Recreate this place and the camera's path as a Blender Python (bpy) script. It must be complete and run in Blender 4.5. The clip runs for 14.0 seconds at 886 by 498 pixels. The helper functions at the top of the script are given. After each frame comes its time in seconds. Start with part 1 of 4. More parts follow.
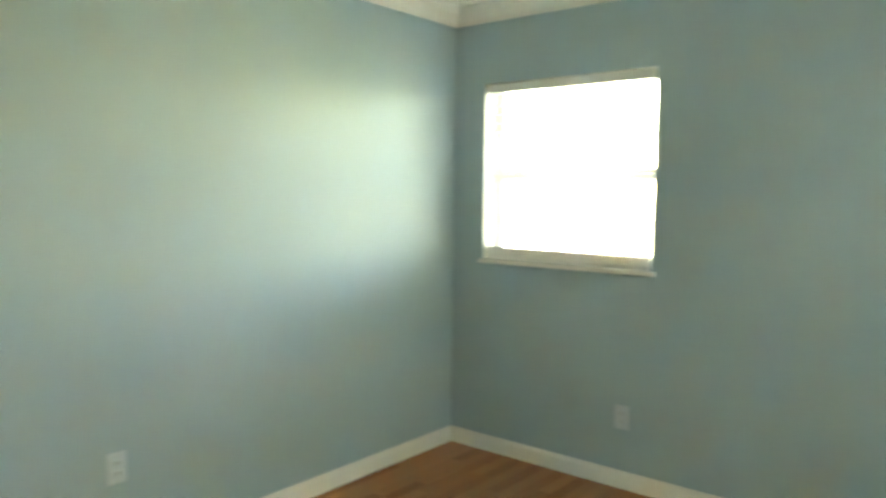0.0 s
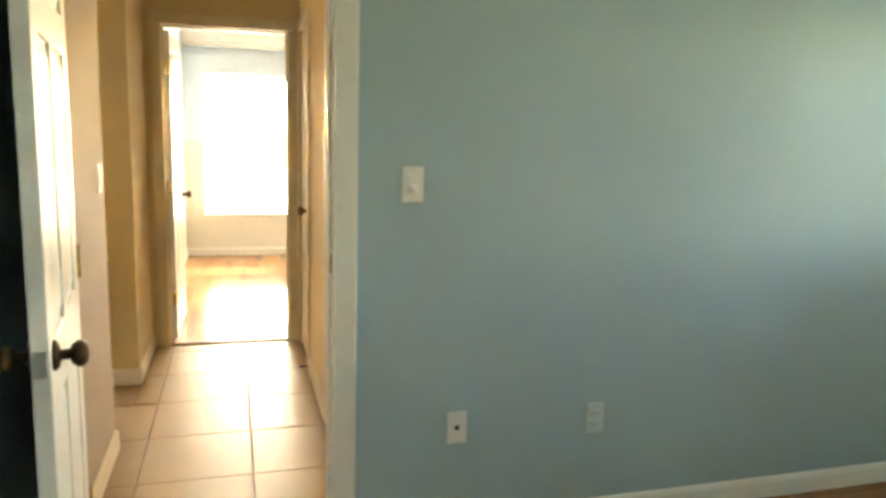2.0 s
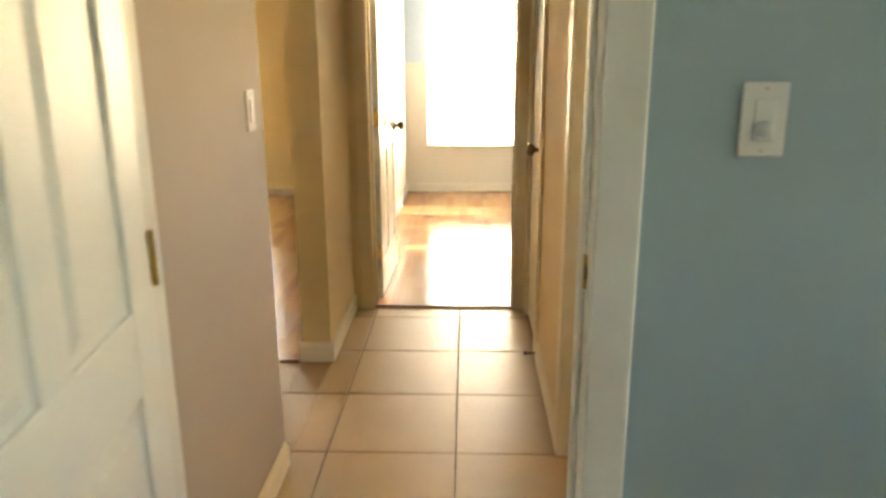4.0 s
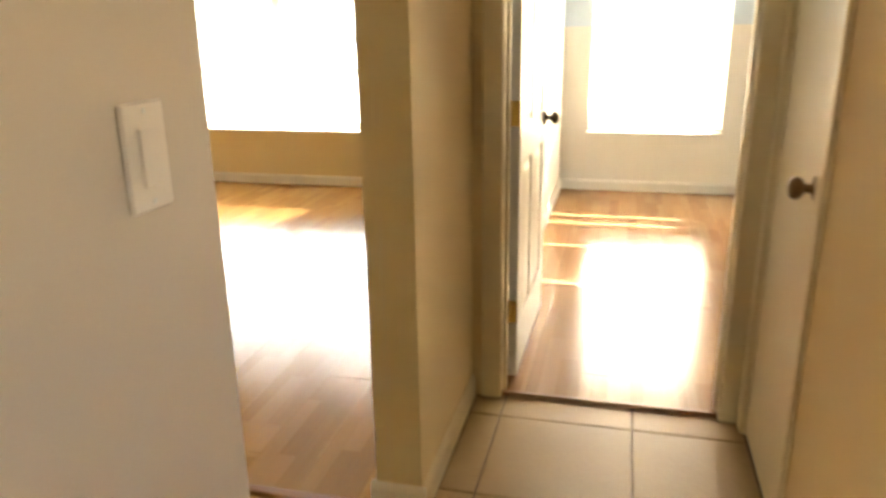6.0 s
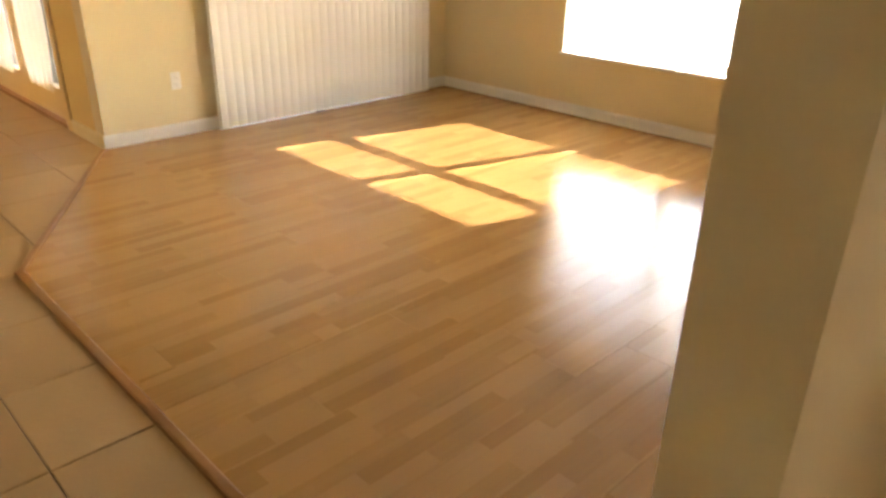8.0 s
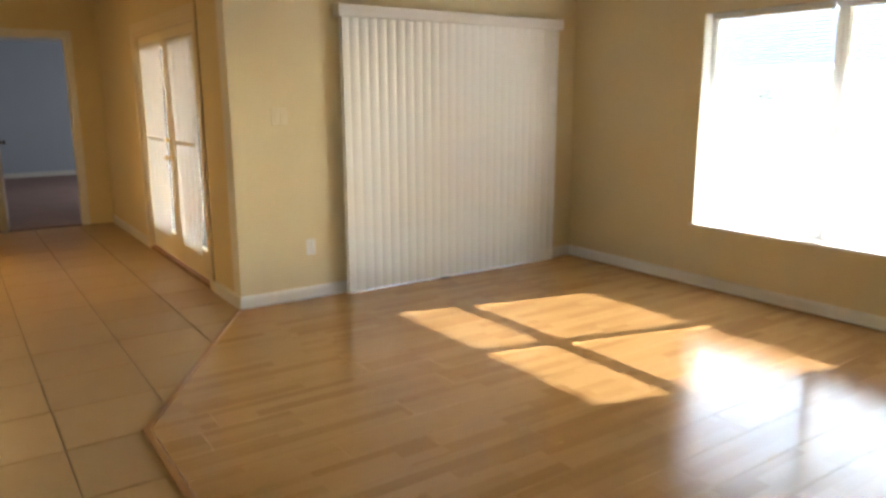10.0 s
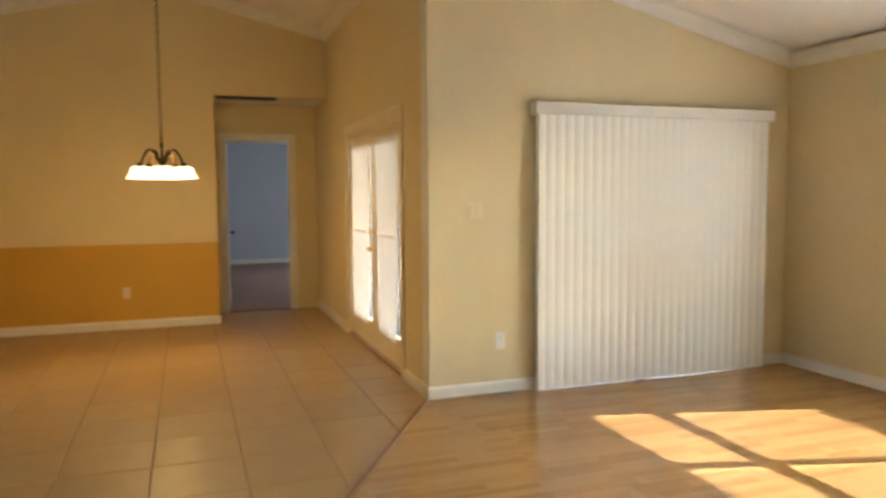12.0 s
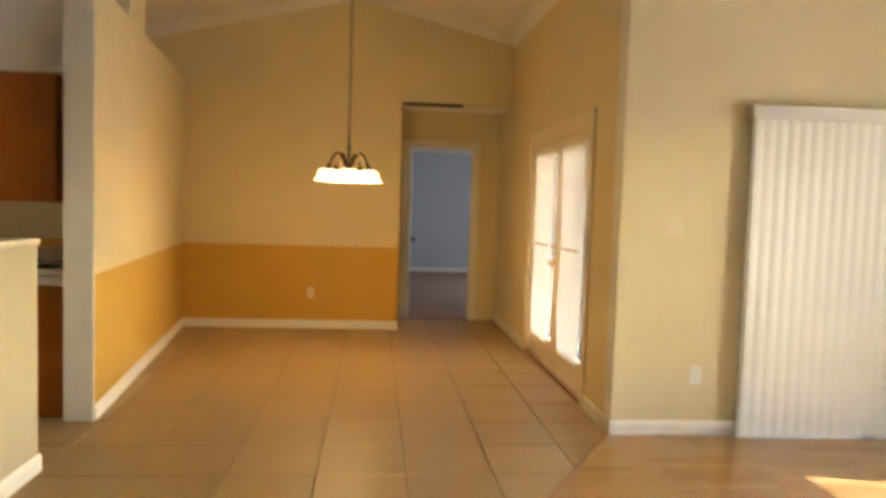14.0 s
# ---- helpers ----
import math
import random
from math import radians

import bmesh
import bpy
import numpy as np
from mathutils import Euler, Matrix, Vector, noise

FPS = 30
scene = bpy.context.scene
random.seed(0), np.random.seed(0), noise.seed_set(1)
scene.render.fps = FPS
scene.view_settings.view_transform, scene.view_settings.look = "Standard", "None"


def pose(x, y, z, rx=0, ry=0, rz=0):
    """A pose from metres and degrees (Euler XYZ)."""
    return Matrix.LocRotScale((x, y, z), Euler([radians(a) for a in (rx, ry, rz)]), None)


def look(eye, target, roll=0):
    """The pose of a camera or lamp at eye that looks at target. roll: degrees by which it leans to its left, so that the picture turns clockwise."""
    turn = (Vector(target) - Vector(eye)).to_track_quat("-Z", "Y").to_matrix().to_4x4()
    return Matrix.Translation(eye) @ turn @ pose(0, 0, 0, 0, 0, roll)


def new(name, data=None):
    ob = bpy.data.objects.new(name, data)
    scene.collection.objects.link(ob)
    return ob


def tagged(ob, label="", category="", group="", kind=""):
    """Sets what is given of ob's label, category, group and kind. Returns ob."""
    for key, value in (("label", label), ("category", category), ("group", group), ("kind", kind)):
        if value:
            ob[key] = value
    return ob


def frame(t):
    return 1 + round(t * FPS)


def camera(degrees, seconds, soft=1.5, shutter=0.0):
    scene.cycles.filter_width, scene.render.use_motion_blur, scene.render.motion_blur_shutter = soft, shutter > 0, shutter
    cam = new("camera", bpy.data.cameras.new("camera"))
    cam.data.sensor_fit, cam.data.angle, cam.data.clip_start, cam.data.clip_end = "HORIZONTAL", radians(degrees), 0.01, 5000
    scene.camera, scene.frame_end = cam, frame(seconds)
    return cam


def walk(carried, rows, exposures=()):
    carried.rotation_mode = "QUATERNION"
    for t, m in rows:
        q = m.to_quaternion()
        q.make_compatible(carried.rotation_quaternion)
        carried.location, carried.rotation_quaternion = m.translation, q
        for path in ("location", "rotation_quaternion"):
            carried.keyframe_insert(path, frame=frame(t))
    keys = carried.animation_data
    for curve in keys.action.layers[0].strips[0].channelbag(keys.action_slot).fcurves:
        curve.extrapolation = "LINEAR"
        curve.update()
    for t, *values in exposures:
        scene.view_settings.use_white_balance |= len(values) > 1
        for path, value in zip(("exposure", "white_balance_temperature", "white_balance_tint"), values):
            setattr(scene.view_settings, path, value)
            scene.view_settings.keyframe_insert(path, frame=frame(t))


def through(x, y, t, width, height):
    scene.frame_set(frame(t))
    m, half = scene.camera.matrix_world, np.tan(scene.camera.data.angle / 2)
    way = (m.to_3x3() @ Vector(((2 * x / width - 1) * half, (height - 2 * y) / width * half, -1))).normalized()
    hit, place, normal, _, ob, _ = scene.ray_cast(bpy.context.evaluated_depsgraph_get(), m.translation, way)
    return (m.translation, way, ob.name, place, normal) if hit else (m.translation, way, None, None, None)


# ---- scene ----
cam = camera(63.0, 14.0, soft=3.0, shutter=0.5)
PATH = [
    (0, (0.431, -2.527, 1.412), (1.979, -1.270, 1.264), 0.7),
    (0.5, (0.434, -2.519, 1.430), (1.678, -0.961, 1.272), 0.8),
    (1, (0.446, -2.488, 1.461), (1.446, -0.770, 1.235), 1.0),
    (1.5, (0.420, -2.409, 1.440), (1.159, -0.573, 1.152), 1.0),
    (2, (0.416, -2.273, 1.420), (0.969, -0.376, 1.109), 1.6),
    (2.5, (0.399, -2.106, 1.391), (0.804, -0.192, 0.978), 1.7),
    (2.7, (0.400, -2.043, 1.392), (0.685, -0.116, 0.937), 1.2),
    (4.8, (0.557, -0.553, 1.336), (0.408, 1.353, 0.753), 0.7),
    (5, (0.554, -0.434, 1.334), (0.370, 1.461, 0.723), 1.1),
    (5.5, (0.477, -0.104, 1.353), (0.193, 1.805, 0.831), 0.6),
    (6, (0.386, 0.236, 1.342), (-0.079, 2.086, 0.742), -0.9),
    (6.5, (0.364, 0.579, 1.339), (-0.277, 2.380, 0.751), 2.3),
    (7, (0.276, 0.824, 1.363), (-0.55, 2.507, 0.667), 1.8),
    (7.5, (0.127, 1.110, 1.364), (-0.975, 2.579, 0.572), -0.6),
    (8, (0.057, 1.261, 1.410), (-1.241, 2.534, 0.577), 0.9),
    (8.2, (0.062, 1.248, 1.414), (-1.256, 2.526, 0.625), 0.8),
    (10.3, (-0.024, 1.355, 1.432), (-1.681, 2.422, 1.094), -0.1),
    (10.5, (-0.020, 1.379, 1.454), (-1.704, 2.418, 1.163), -0.0),
    (11, (-0.055, 1.360, 1.430), (-1.825, 2.263, 1.203), -0.8),
    (11.5, (-0.070, 1.342, 1.435), (-1.891, 2.147, 1.245), -0.5),
    (12, (-0.104, 1.335, 1.423), (-1.984, 2.001, 1.269), -0.4),
    (12.5, (-0.079, 1.345, 1.475), (-2.004, 1.877, 1.365), -0.9),
    (13, (-0.074, 1.306, 1.468), (-2.028, 1.730, 1.395), -0.8),
    (13.5, (-0.185, 1.343, 1.417), (-2.139, 1.700, 1.181), -0.6),
    (14, (-0.457, 1.386, 1.386), (-2.444, 1.576, 1.266), 1.8),
]
walk(cam, [(t, look(eye, target, roll)) for t, eye, target, roll in PATH],
     exposures=((0, 6.45, 11200, 14), (1.0, 6.28, 11000, 14), (1.5, 6.03, 10800, 14), (2.0, 5.83, 10500, 14), (2.6, 5.7, 10500, 14), (5.0, 5.36, 9900, 16), (5.6, 5.4, 9900, 16), (7.0, 5.22, 8900, 17), (8.2, 5.12, 8400, 18), (10.3, 4.55, 6900, 12), (11.5, 4.75, 6950, 11), (13, 4.98, 7050, 12), (14, 5.02, 7450, 13)))

# ---- light ----
SUN_WAY = Vector((-0.275, -1.0, -0.635)).normalized()
world = bpy.data.worlds.new("sky")
scene.world = world
world.use_nodes = True
_n = world.node_tree.nodes
_sky = _n.new("ShaderNodeTexSky")
_sky.sky_type = "NISHITA"
_sky.sun_disc = False
_sky.sun_elevation = math.asin(-SUN_WAY.z)
_sky.sun_rotation = math.atan2(-SUN_WAY.x, -SUN_WAY.y)
world.node_tree.links.new(_sky.outputs["Color"], _n["Background"].inputs["Color"])
_n["Background"].inputs["Strength"].default_value = 0.15
sun_data = bpy.data.lights.new("sun", "SUN")
sun_data.energy, sun_data.angle, sun_data.color = 2.35, radians(0.53), (0.93, 0.96, 1.0)
sun = new("sun", sun_data)
sun.matrix_world = look((0, 0, 30), Vector((0, 0, 30)) + SUN_WAY)


def area_lamp(name, place, toward, w, h, watts, colour=(0.86, 0.94, 1.0), spread=180):
    d = bpy.data.lights.new(name, "AREA")
    d.shape, d.size, d.size_y, d.energy, d.color = "RECTANGLE", w, h, watts, colour
    d.spread = radians(spread)
    ob = new(name, d)
    ob.matrix_world = look(place, Vector(place) + Vector(toward))
    return ob


area_lamp("daylight_bedroom_window", (3.97, -0.62, 1.74), (-1, 0.02, -0.55), 0.9, 0.75, 0.12, (0.66, 0.92, 1.0), 130)
area_lamp("lawn_light_bedroom_window", (4.1, -0.45, 0.85), (-1, -0.3, 0.8), 0.9, 0.8, 0.065, (0.98, 0.88, 0.28))
# Added fill lamp at an invented south opening; no window is known there.
area_lamp("bedroom_south_fill", (2.9, -3.42, 1.35), (0, 1, -0.25), 1.1, 1.1, 0.08, (0.45, 0.80, 1.0), 140)
# Warm fill for bathroom and hall; its source and window are invented.
area_lamp("bathroom_fill", (2.62, 0.95, 1.6), (-1, 0.5, -0.4), 0.6, 0.6, 0.17, (1.0, 0.74, 0.48))
area_lamp("daylight_far_bedroom_window", (0.615, 6.335, 1.24), (0, -1, 0), 0.98, 1.5, 1.7, (1.0, 0.95, 0.86))
# Fill added to brighten the kitchen; the window behind it is made up.
area_lamp("kitchen_fill", (-6.0, -3.42, 1.5), (0, 1, -0.2), 1.1, 0.9, 0.38, (1.0, 0.88, 0.70))
# Unseen fill added before the north wall, which has no opening.
area_lamp("blue_bedroom_fill", (-12.3, 5.2, 1.4), (0, -1, -0.1), 1.6, 1.3, 1.5)

# ---- materials ----


def mat(name, base, rough=0.6, metal=0.0, vary=0.06, scale=3.0, fine=60.0, bump=0.02, spec=None, random_amount=0.0, coat=0.0):
    m = bpy.data.materials.new(name)
    m.use_nodes = True
    nt = m.node_tree
    b = nt.nodes["Principled BSDF"]
    b.inputs["Roughness"].default_value = rough
    b.inputs["Metallic"].default_value = metal
    if spec is not None:
        b.inputs["Specular IOR Level"].default_value = spec
    if coat:
        b.inputs["Coat Weight"].default_value = coat
        b.inputs["Coat Roughness"].default_value = 0.12
    tc = nt.nodes.new("ShaderNodeTexCoord")
    n1 = nt.nodes.new("ShaderNodeTexNoise")
    n1.inputs["Scale"].default_value, n1.inputs["Detail"].default_value = scale, 4
    n2 = nt.nodes.new("ShaderNodeTexNoise")
    n2.inputs["Scale"].default_value, n2.inputs["Detail"].default_value = fine, 3
    for n in (n1, n2):
        nt.links.new(tc.outputs["Object"], n.inputs["Vector"])
    add = nt.nodes.new("ShaderNodeMath")
    add.operation = "MULTIPLY_ADD"
    nt.links.new(n2.outputs["Fac"], add.inputs[0])
    add.inputs[1].default_value = 0.35
    nt.links.new(n1.outputs["Fac"], add.inputs[2])
    src = add.outputs[0]
    if random_amount:
        oi = nt.nodes.new("ShaderNodeObjectInfo")
        a2 = nt.nodes.new("ShaderNodeMath")
        a2.operation = "MULTIPLY_ADD"
        nt.links.new(oi.outputs["Random"], a2.inputs[0])
        a2.inputs[1].default_value = random_amount
        nt.links.new(src, a2.inputs[2])
        src = a2.outputs[0]
    mr = nt.nodes.new("ShaderNodeMapRange")
    mr.inputs["From Min"].default_value, mr.inputs["From Max"].default_value = 0.3, 1.1 + random_amount
    mr.inputs["To Min"].default_value, mr.inputs["To Max"].default_value = 1 - vary, 1 + vary
    nt.links.new(src, mr.inputs["Value"])
    mx = nt.nodes.new("ShaderNodeVectorMath")
    mx.operation = "SCALE"
    mx.inputs[0].default_value = base[:3]
    nt.links.new(mr.outputs["Result"], mx.inputs["Scale"])
    nt.links.new(mx.outputs["Vector"], b.inputs["Base Color"])
    if bump:
        bp = nt.nodes.new("ShaderNodeBump")
        bp.inputs["Strength"].default_value, bp.inputs["Distance"].default_value = 0.5, bump * 0.1
        nt.links.new(n2.outputs["Fac"], bp.inputs["Height"])
        nt.links.new(bp.outputs["Normal"], b.inputs["Normal"])
    return m


def wood_floor_mat(name, dark, mid, light, rough):
    """Three-strip laminate: strips of its own tone along y, with fine grain."""
    m = bpy.data.materials.new(name)
    m.use_nodes = True
    nt = m.node_tree
    b = nt.nodes["Principled BSDF"]
    tc = nt.nodes.new("ShaderNodeTexCoord")
    oi = nt.nodes.new("ShaderNodeObjectInfo")
    sh = nt.nodes.new("ShaderNodeVectorMath")
    sh.operation = "MULTIPLY_ADD"
    cx = nt.nodes.new("ShaderNodeCombineXYZ")
    for k in ("X", "Y"):
        nt.links.new(oi.outputs["Random"], cx.inputs[k])
    nt.links.new(cx.outputs[0], sh.inputs[0])
    sh.inputs[1].default_value = (0, 7.3, 0)
    nt.links.new(tc.outputs["Object"], sh.inputs[2])
    mp = nt.nodes.new("ShaderNodeMapping")
    mp.inputs["Rotation"].default_value = (0, 0, math.pi / 2)
    nt.links.new(sh.outputs[0], mp.inputs["Vector"])
    br = nt.nodes.new("ShaderNodeTexBrick")
    br.offset, br.offset_frequency, br.squash = 0.37, 2, 1.0
    br.inputs["Scale"].default_value = 1.0
    br.inputs["Brick Width"].default_value, br.inputs["Row Height"].default_value = 0.56, 0.0642
    br.inputs["Mortar Size"].default_value = 0.0006
    br.inputs["Color1"].default_value, br.inputs["Color2"].default_value = (0, 0, 0, 1), (1, 1, 1, 1)
    br.inputs["Mortar"].default_value = (0.3, 0.3, 0.3, 1)
    nt.links.new(mp.outputs[0], br.inputs["Vector"])
    st = nt.nodes.new("ShaderNodeMapping")
    st.inputs["Scale"].default_value = (55, 2.2, 1)
    nt.links.new(sh.outputs[0], st.inputs["Vector"])
    gr = nt.nodes.new("ShaderNodeTexNoise")
    gr.inputs["Scale"].default_value, gr.inputs["Detail"].default_value = 1.0, 5
    nt.links.new(st.outputs[0], gr.inputs["Vector"])
    mixv = nt.nodes.new("ShaderNodeMath")
    mixv.operation = "MULTIPLY_ADD"
    nt.links.new(gr.outputs["Fac"], mixv.inputs[0])
    mixv.inputs[1].default_value = 0.55
    nt.links.new(br.outputs["Color"], mixv.inputs[2])
    rp = nt.nodes.new("ShaderNodeValToRGB")
    rp.color_ramp.elements[0].position, rp.color_ramp.elements[0].color = 0.1, (*dark, 1)
    rp.color_ramp.elements[1].position, rp.color_ramp.elements[1].color = 1.3 / 1.4, (*light, 1)
    e = rp.color_ramp.elements.new(0.5)
    e.color = (*mid, 1)
    nt.links.new(mixv.outputs[0], rp.inputs["Fac"])
    nt.links.new(rp.outputs["Color"], b.inputs["Base Color"])
    sm = nt.nodes.new("ShaderNodeTexNoise")
    sm.inputs["Scale"].default_value = 4.0
    nt.links.new(tc.outputs["Object"], sm.inputs["Vector"])
    rr = nt.nodes.new("ShaderNodeMapRange")
    rr.inputs["To Min"].default_value, rr.inputs["To Max"].default_value = rough * 0.8, rough * 1.25
    nt.links.new(sm.outputs["Fac"], rr.inputs["Value"])
    nt.links.new(rr.outputs["Result"], b.inputs["Roughness"])
    bp = nt.nodes.new("ShaderNodeBump")
    bp.inputs["Strength"].default_value, bp.inputs["Distance"].default_value = 0.25, 0.0008
    nt.links.new(gr.outputs["Fac"], bp.inputs["Height"])
    nt.links.new(bp.outputs["Normal"], b.inputs["Normal"])
    return m


def glass_mat(name, tint=(0.95, 0.98, 0.97)):
    m = bpy.data.materials.new(name)
    m.use_nodes = True
    nt = m.node_tree
    nt.nodes.remove(nt.nodes["Principled BSDF"])
    out = nt.nodes["Material Output"]
    tr = nt.nodes.new("ShaderNodeBsdfTransparent")
    tr.inputs["Color"].default_value = (*tint, 1)
    gl = nt.nodes.new("ShaderNodeBsdfGlossy")
    gl.inputs["Roughness"].default_value = 0.02
    fr = nt.nodes.new("ShaderNodeFresnel")
    fr.inputs["IOR"].default_value = 1.45
    mx = nt.nodes.new("ShaderNodeMixShader")
    nt.links.new(fr.outputs[0], mx.inputs["Fac"])
    nt.links.new(tr.outputs[0], mx.inputs[1])
    nt.links.new(gl.outputs[0], mx.inputs[2])
    nt.links.new(mx.outputs[0], out.inputs["Surface"])
    return m


def sheer_mat(name, base, through=0.4, rough=0.7):
    """Thin cloth or vinyl that lets some light through."""
    m = mat(name, base, rough, vary=0.04, bump=0.01)
    nt = m.node_tree
    b = nt.nodes["Principled BSDF"]
    t = nt.nodes.new("ShaderNodeBsdfTranslucent")
    t.inputs["Color"].default_value = (*base, 1)
    mx = nt.nodes.new("ShaderNodeMixShader")
    mx.inputs["Fac"].default_value = through
    nt.links.new(b.outputs[0], mx.inputs[1])
    nt.links.new(t.outputs[0], mx.inputs[2])
    nt.links.new(mx.outputs[0], nt.nodes["Material Output"].inputs["Surface"])
    return m


def glow_mat(name, base, colour, strength):
    m = mat(name, base, 0.4, vary=0.02, bump=0)
    b = m.node_tree.nodes["Principled BSDF"]
    b.inputs["Emission Color"].default_value = (*colour, 1)
    b.inputs["Emission Strength"].default_value = strength
    return m


PAINT_BLUE = mat("blue_grey_wall_paint", (0.36, 0.49, 0.55), 0.8, vary=0.05, scale=1.5, fine=140, bump=0.006, spec=0.2)
PAINT_CREAM = mat("cream_wall_paint", (0.79, 0.645, 0.42), 0.8, vary=0.05, scale=1.5, fine=140, bump=0.006, spec=0.2)
PAINT_TAN = mat("tan_wall_paint", (0.74, 0.635, 0.41), 0.8, vary=0.05, scale=1.5, fine=140, bump=0.006, spec=0.2)
# Hall paint made darker and greyer: this wall's shade sits in the colour.
PAINT_HALL_SHADE = mat("hall_wall_shade_paint", (0.47, 0.395, 0.325), 0.8, vary=0.05, scale=1.5, fine=140, bump=0.006, spec=0.2)
PAINT_BAR = mat("greenish_tan_wall_paint", (0.56, 0.50, 0.36), 0.8, vary=0.05, scale=1.5, fine=140, bump=0.006, spec=0.2)
PAINT_ORANGE = mat("orange_wall_paint", (0.62, 0.375, 0.088), 0.8, vary=0.06, scale=1.5, fine=140, bump=0.006, spec=0.2)
PAINT_PALE = mat("pale_wall_paint", (0.78, 0.77, 0.72), 0.8, vary=0.04, scale=1.5, fine=140, bump=0.006, spec=0.2)
PAINT_PALE_BLUE = mat("pale_blue_wall_paint", (0.58, 0.70, 0.80), 0.8, vary=0.05, scale=1.5, fine=140, bump=0.006, spec=0.2)
PAINT_SKY = mat("light_blue_wall_paint", (0.49, 0.55, 0.63), 0.8, vary=0.05, scale=1.5, fine=140, bump=0.006, spec=0.2)
CEILING = mat("white_ceiling_texture", (0.84, 0.82, 0.78), 0.85, vary=0.05, scale=4, fine=90, bump=0.12)
TRIM_CREAM = mat("cream_trim_paint", (0.78, 0.69, 0.52), 0.4, vary=0.04, scale=5, fine=80, bump=0.01)
TRIM = mat("white_trim_paint", (0.80, 0.79, 0.75), 0.48, vary=0.04, scale=5, fine=80, bump=0.01, spec=0.3)
DOOR_WHITE = mat("white_door_paint", (0.80, 0.80, 0.78), 0.42, vary=0.04, scale=4, fine=90, bump=0.015)
TILE = mat("beige_ceramic_tile", (0.41, 0.277, 0.143), 0.40, spec=0.36, vary=0.10, scale=6, fine=45, bump=0.02, random_amount=0.5)
GROUT = mat("brown_grout", (0.16, 0.11, 0.075), 0.9, vary=0.2, scale=8, fine=120, bump=0.06)
WOOD = wood_floor_mat("honey_laminate", (0.318, 0.171, 0.060), (0.355, 0.194, 0.070), (0.41, 0.234, 0.090), 0.18)
WOOD_AMBER = wood_floor_mat("amber_laminate", (0.31, 0.155, 0.07), (0.37, 0.195, 0.09), (0.43, 0.24, 0.115), 0.16)
WOOD_RED = wood_floor_mat("red_brown_laminate", (0.24, 0.088, 0.032), (0.31, 0.118, 0.044), (0.38, 0.155, 0.062), 0.24)
STRIP = mat("brown_transition_strip", (0.30, 0.14, 0.05), 0.35, vary=0.15, scale=6, fine=60, bump=0.02)
BRONZE = mat("aged_bronze", (0.085, 0.06, 0.036), 0.32, 1.0, vary=0.15, scale=20, fine=100, bump=0.01)
ANTIQUE = mat("antique_brass", (0.25, 0.165, 0.085), 0.28, 1.0, vary=0.2, scale=25, fine=100, bump=0.01)
BRASS = mat("brass", (0.72, 0.52, 0.2), 0.25, 1.0, vary=0.1, scale=25, fine=100, bump=0.01)
STEEL = mat("brushed_steel", (0.6, 0.6, 0.58), 0.35, 1.0, vary=0.1, scale=25, fine=150, bump=0.01)
PLATE = mat("white_plastic", (0.80, 0.79, 0.76), 0.35, vary=0.03, scale=10, fine=90, bump=0)
PLATE_BLUE = mat("blue_grey_painted_plate", (0.52, 0.62, 0.66), 0.4, vary=0.05, scale=10, fine=90, bump=0)
# Hall switch plate, its plastic darkened to carry the shade on it.
PLATE_SHADE = mat("shaded_plastic", (0.60, 0.52, 0.45), 0.38, vary=0.04, scale=10, fine=90, bump=0)
PLATE_ALMOND = mat("almond_plastic", (0.76, 0.66, 0.46), 0.38, vary=0.04, scale=10, fine=90, bump=0)
DARK = mat("dark_plastic", (0.03, 0.028, 0.026), 0.4, vary=0.1, scale=20, fine=90, bump=0)
VINYL = mat("white_window_vinyl", (0.74, 0.75, 0.75), 0.35, vary=0.03, scale=6, fine=90, bump=0)
GLASS = glass_mat("window_glass")
VANE = sheer_mat("ribbed_white_vinyl_vane", (0.93, 0.93, 0.90), 0.16, 0.75)
SLAT = sheer_mat("white_blind_slat", (0.80, 0.81, 0.80), 0.04, 0.4)
LACE = sheer_mat("white_sheer_curtain", (0.85, 0.84, 0.81), 0.15, 0.9)
SHADE = glow_mat("lit_frosted_glass", (0.9, 0.86, 0.76), (1.0, 0.76, 0.42), 0.13)
CABINET = mat("cherry_cabinet_wood", (0.42, 0.125, 0.022), 0.35, vary=0.22, scale=3, fine=30, bump=0.02)
ENAMEL = mat("white_enamel", (0.82, 0.82, 0.80), 0.2, vary=0.03, scale=6, fine=60, bump=0)
LAMINATE = mat("pale_countertop", (0.70, 0.62, 0.5), 0.3, vary=0.1, scale=8, fine=80, bump=0)
GRASS = mat("dry_lawn", (0.20, 0.20, 0.10), 0.95, vary=0.3, scale=2, fine=40, bump=0.2)
CONCRETE = mat("pale_concrete", (0.62, 0.60, 0.56), 0.9, vary=0.12, scale=2, fine=50, bump=0.05)
STUCCO = mat("white_stucco", (0.78, 0.77, 0.74), 0.9, vary=0.06, scale=2, fine=60, bump=0.1)
SHINGLE = mat("grey_roof_shingles", (0.045, 0.052, 0.068), 0.9, vary=0.25, scale=3, fine=30, bump=0.1)
LEAF = mat("shrub_leaves", (0.07, 0.11, 0.04), 0.6, vary=0.4, scale=6, fine=40, bump=0)
BARK = mat("bark", (0.14, 0.10, 0.07), 0.9, vary=0.3, scale=8, fine=40, bump=0.1)

# ---- builders ----


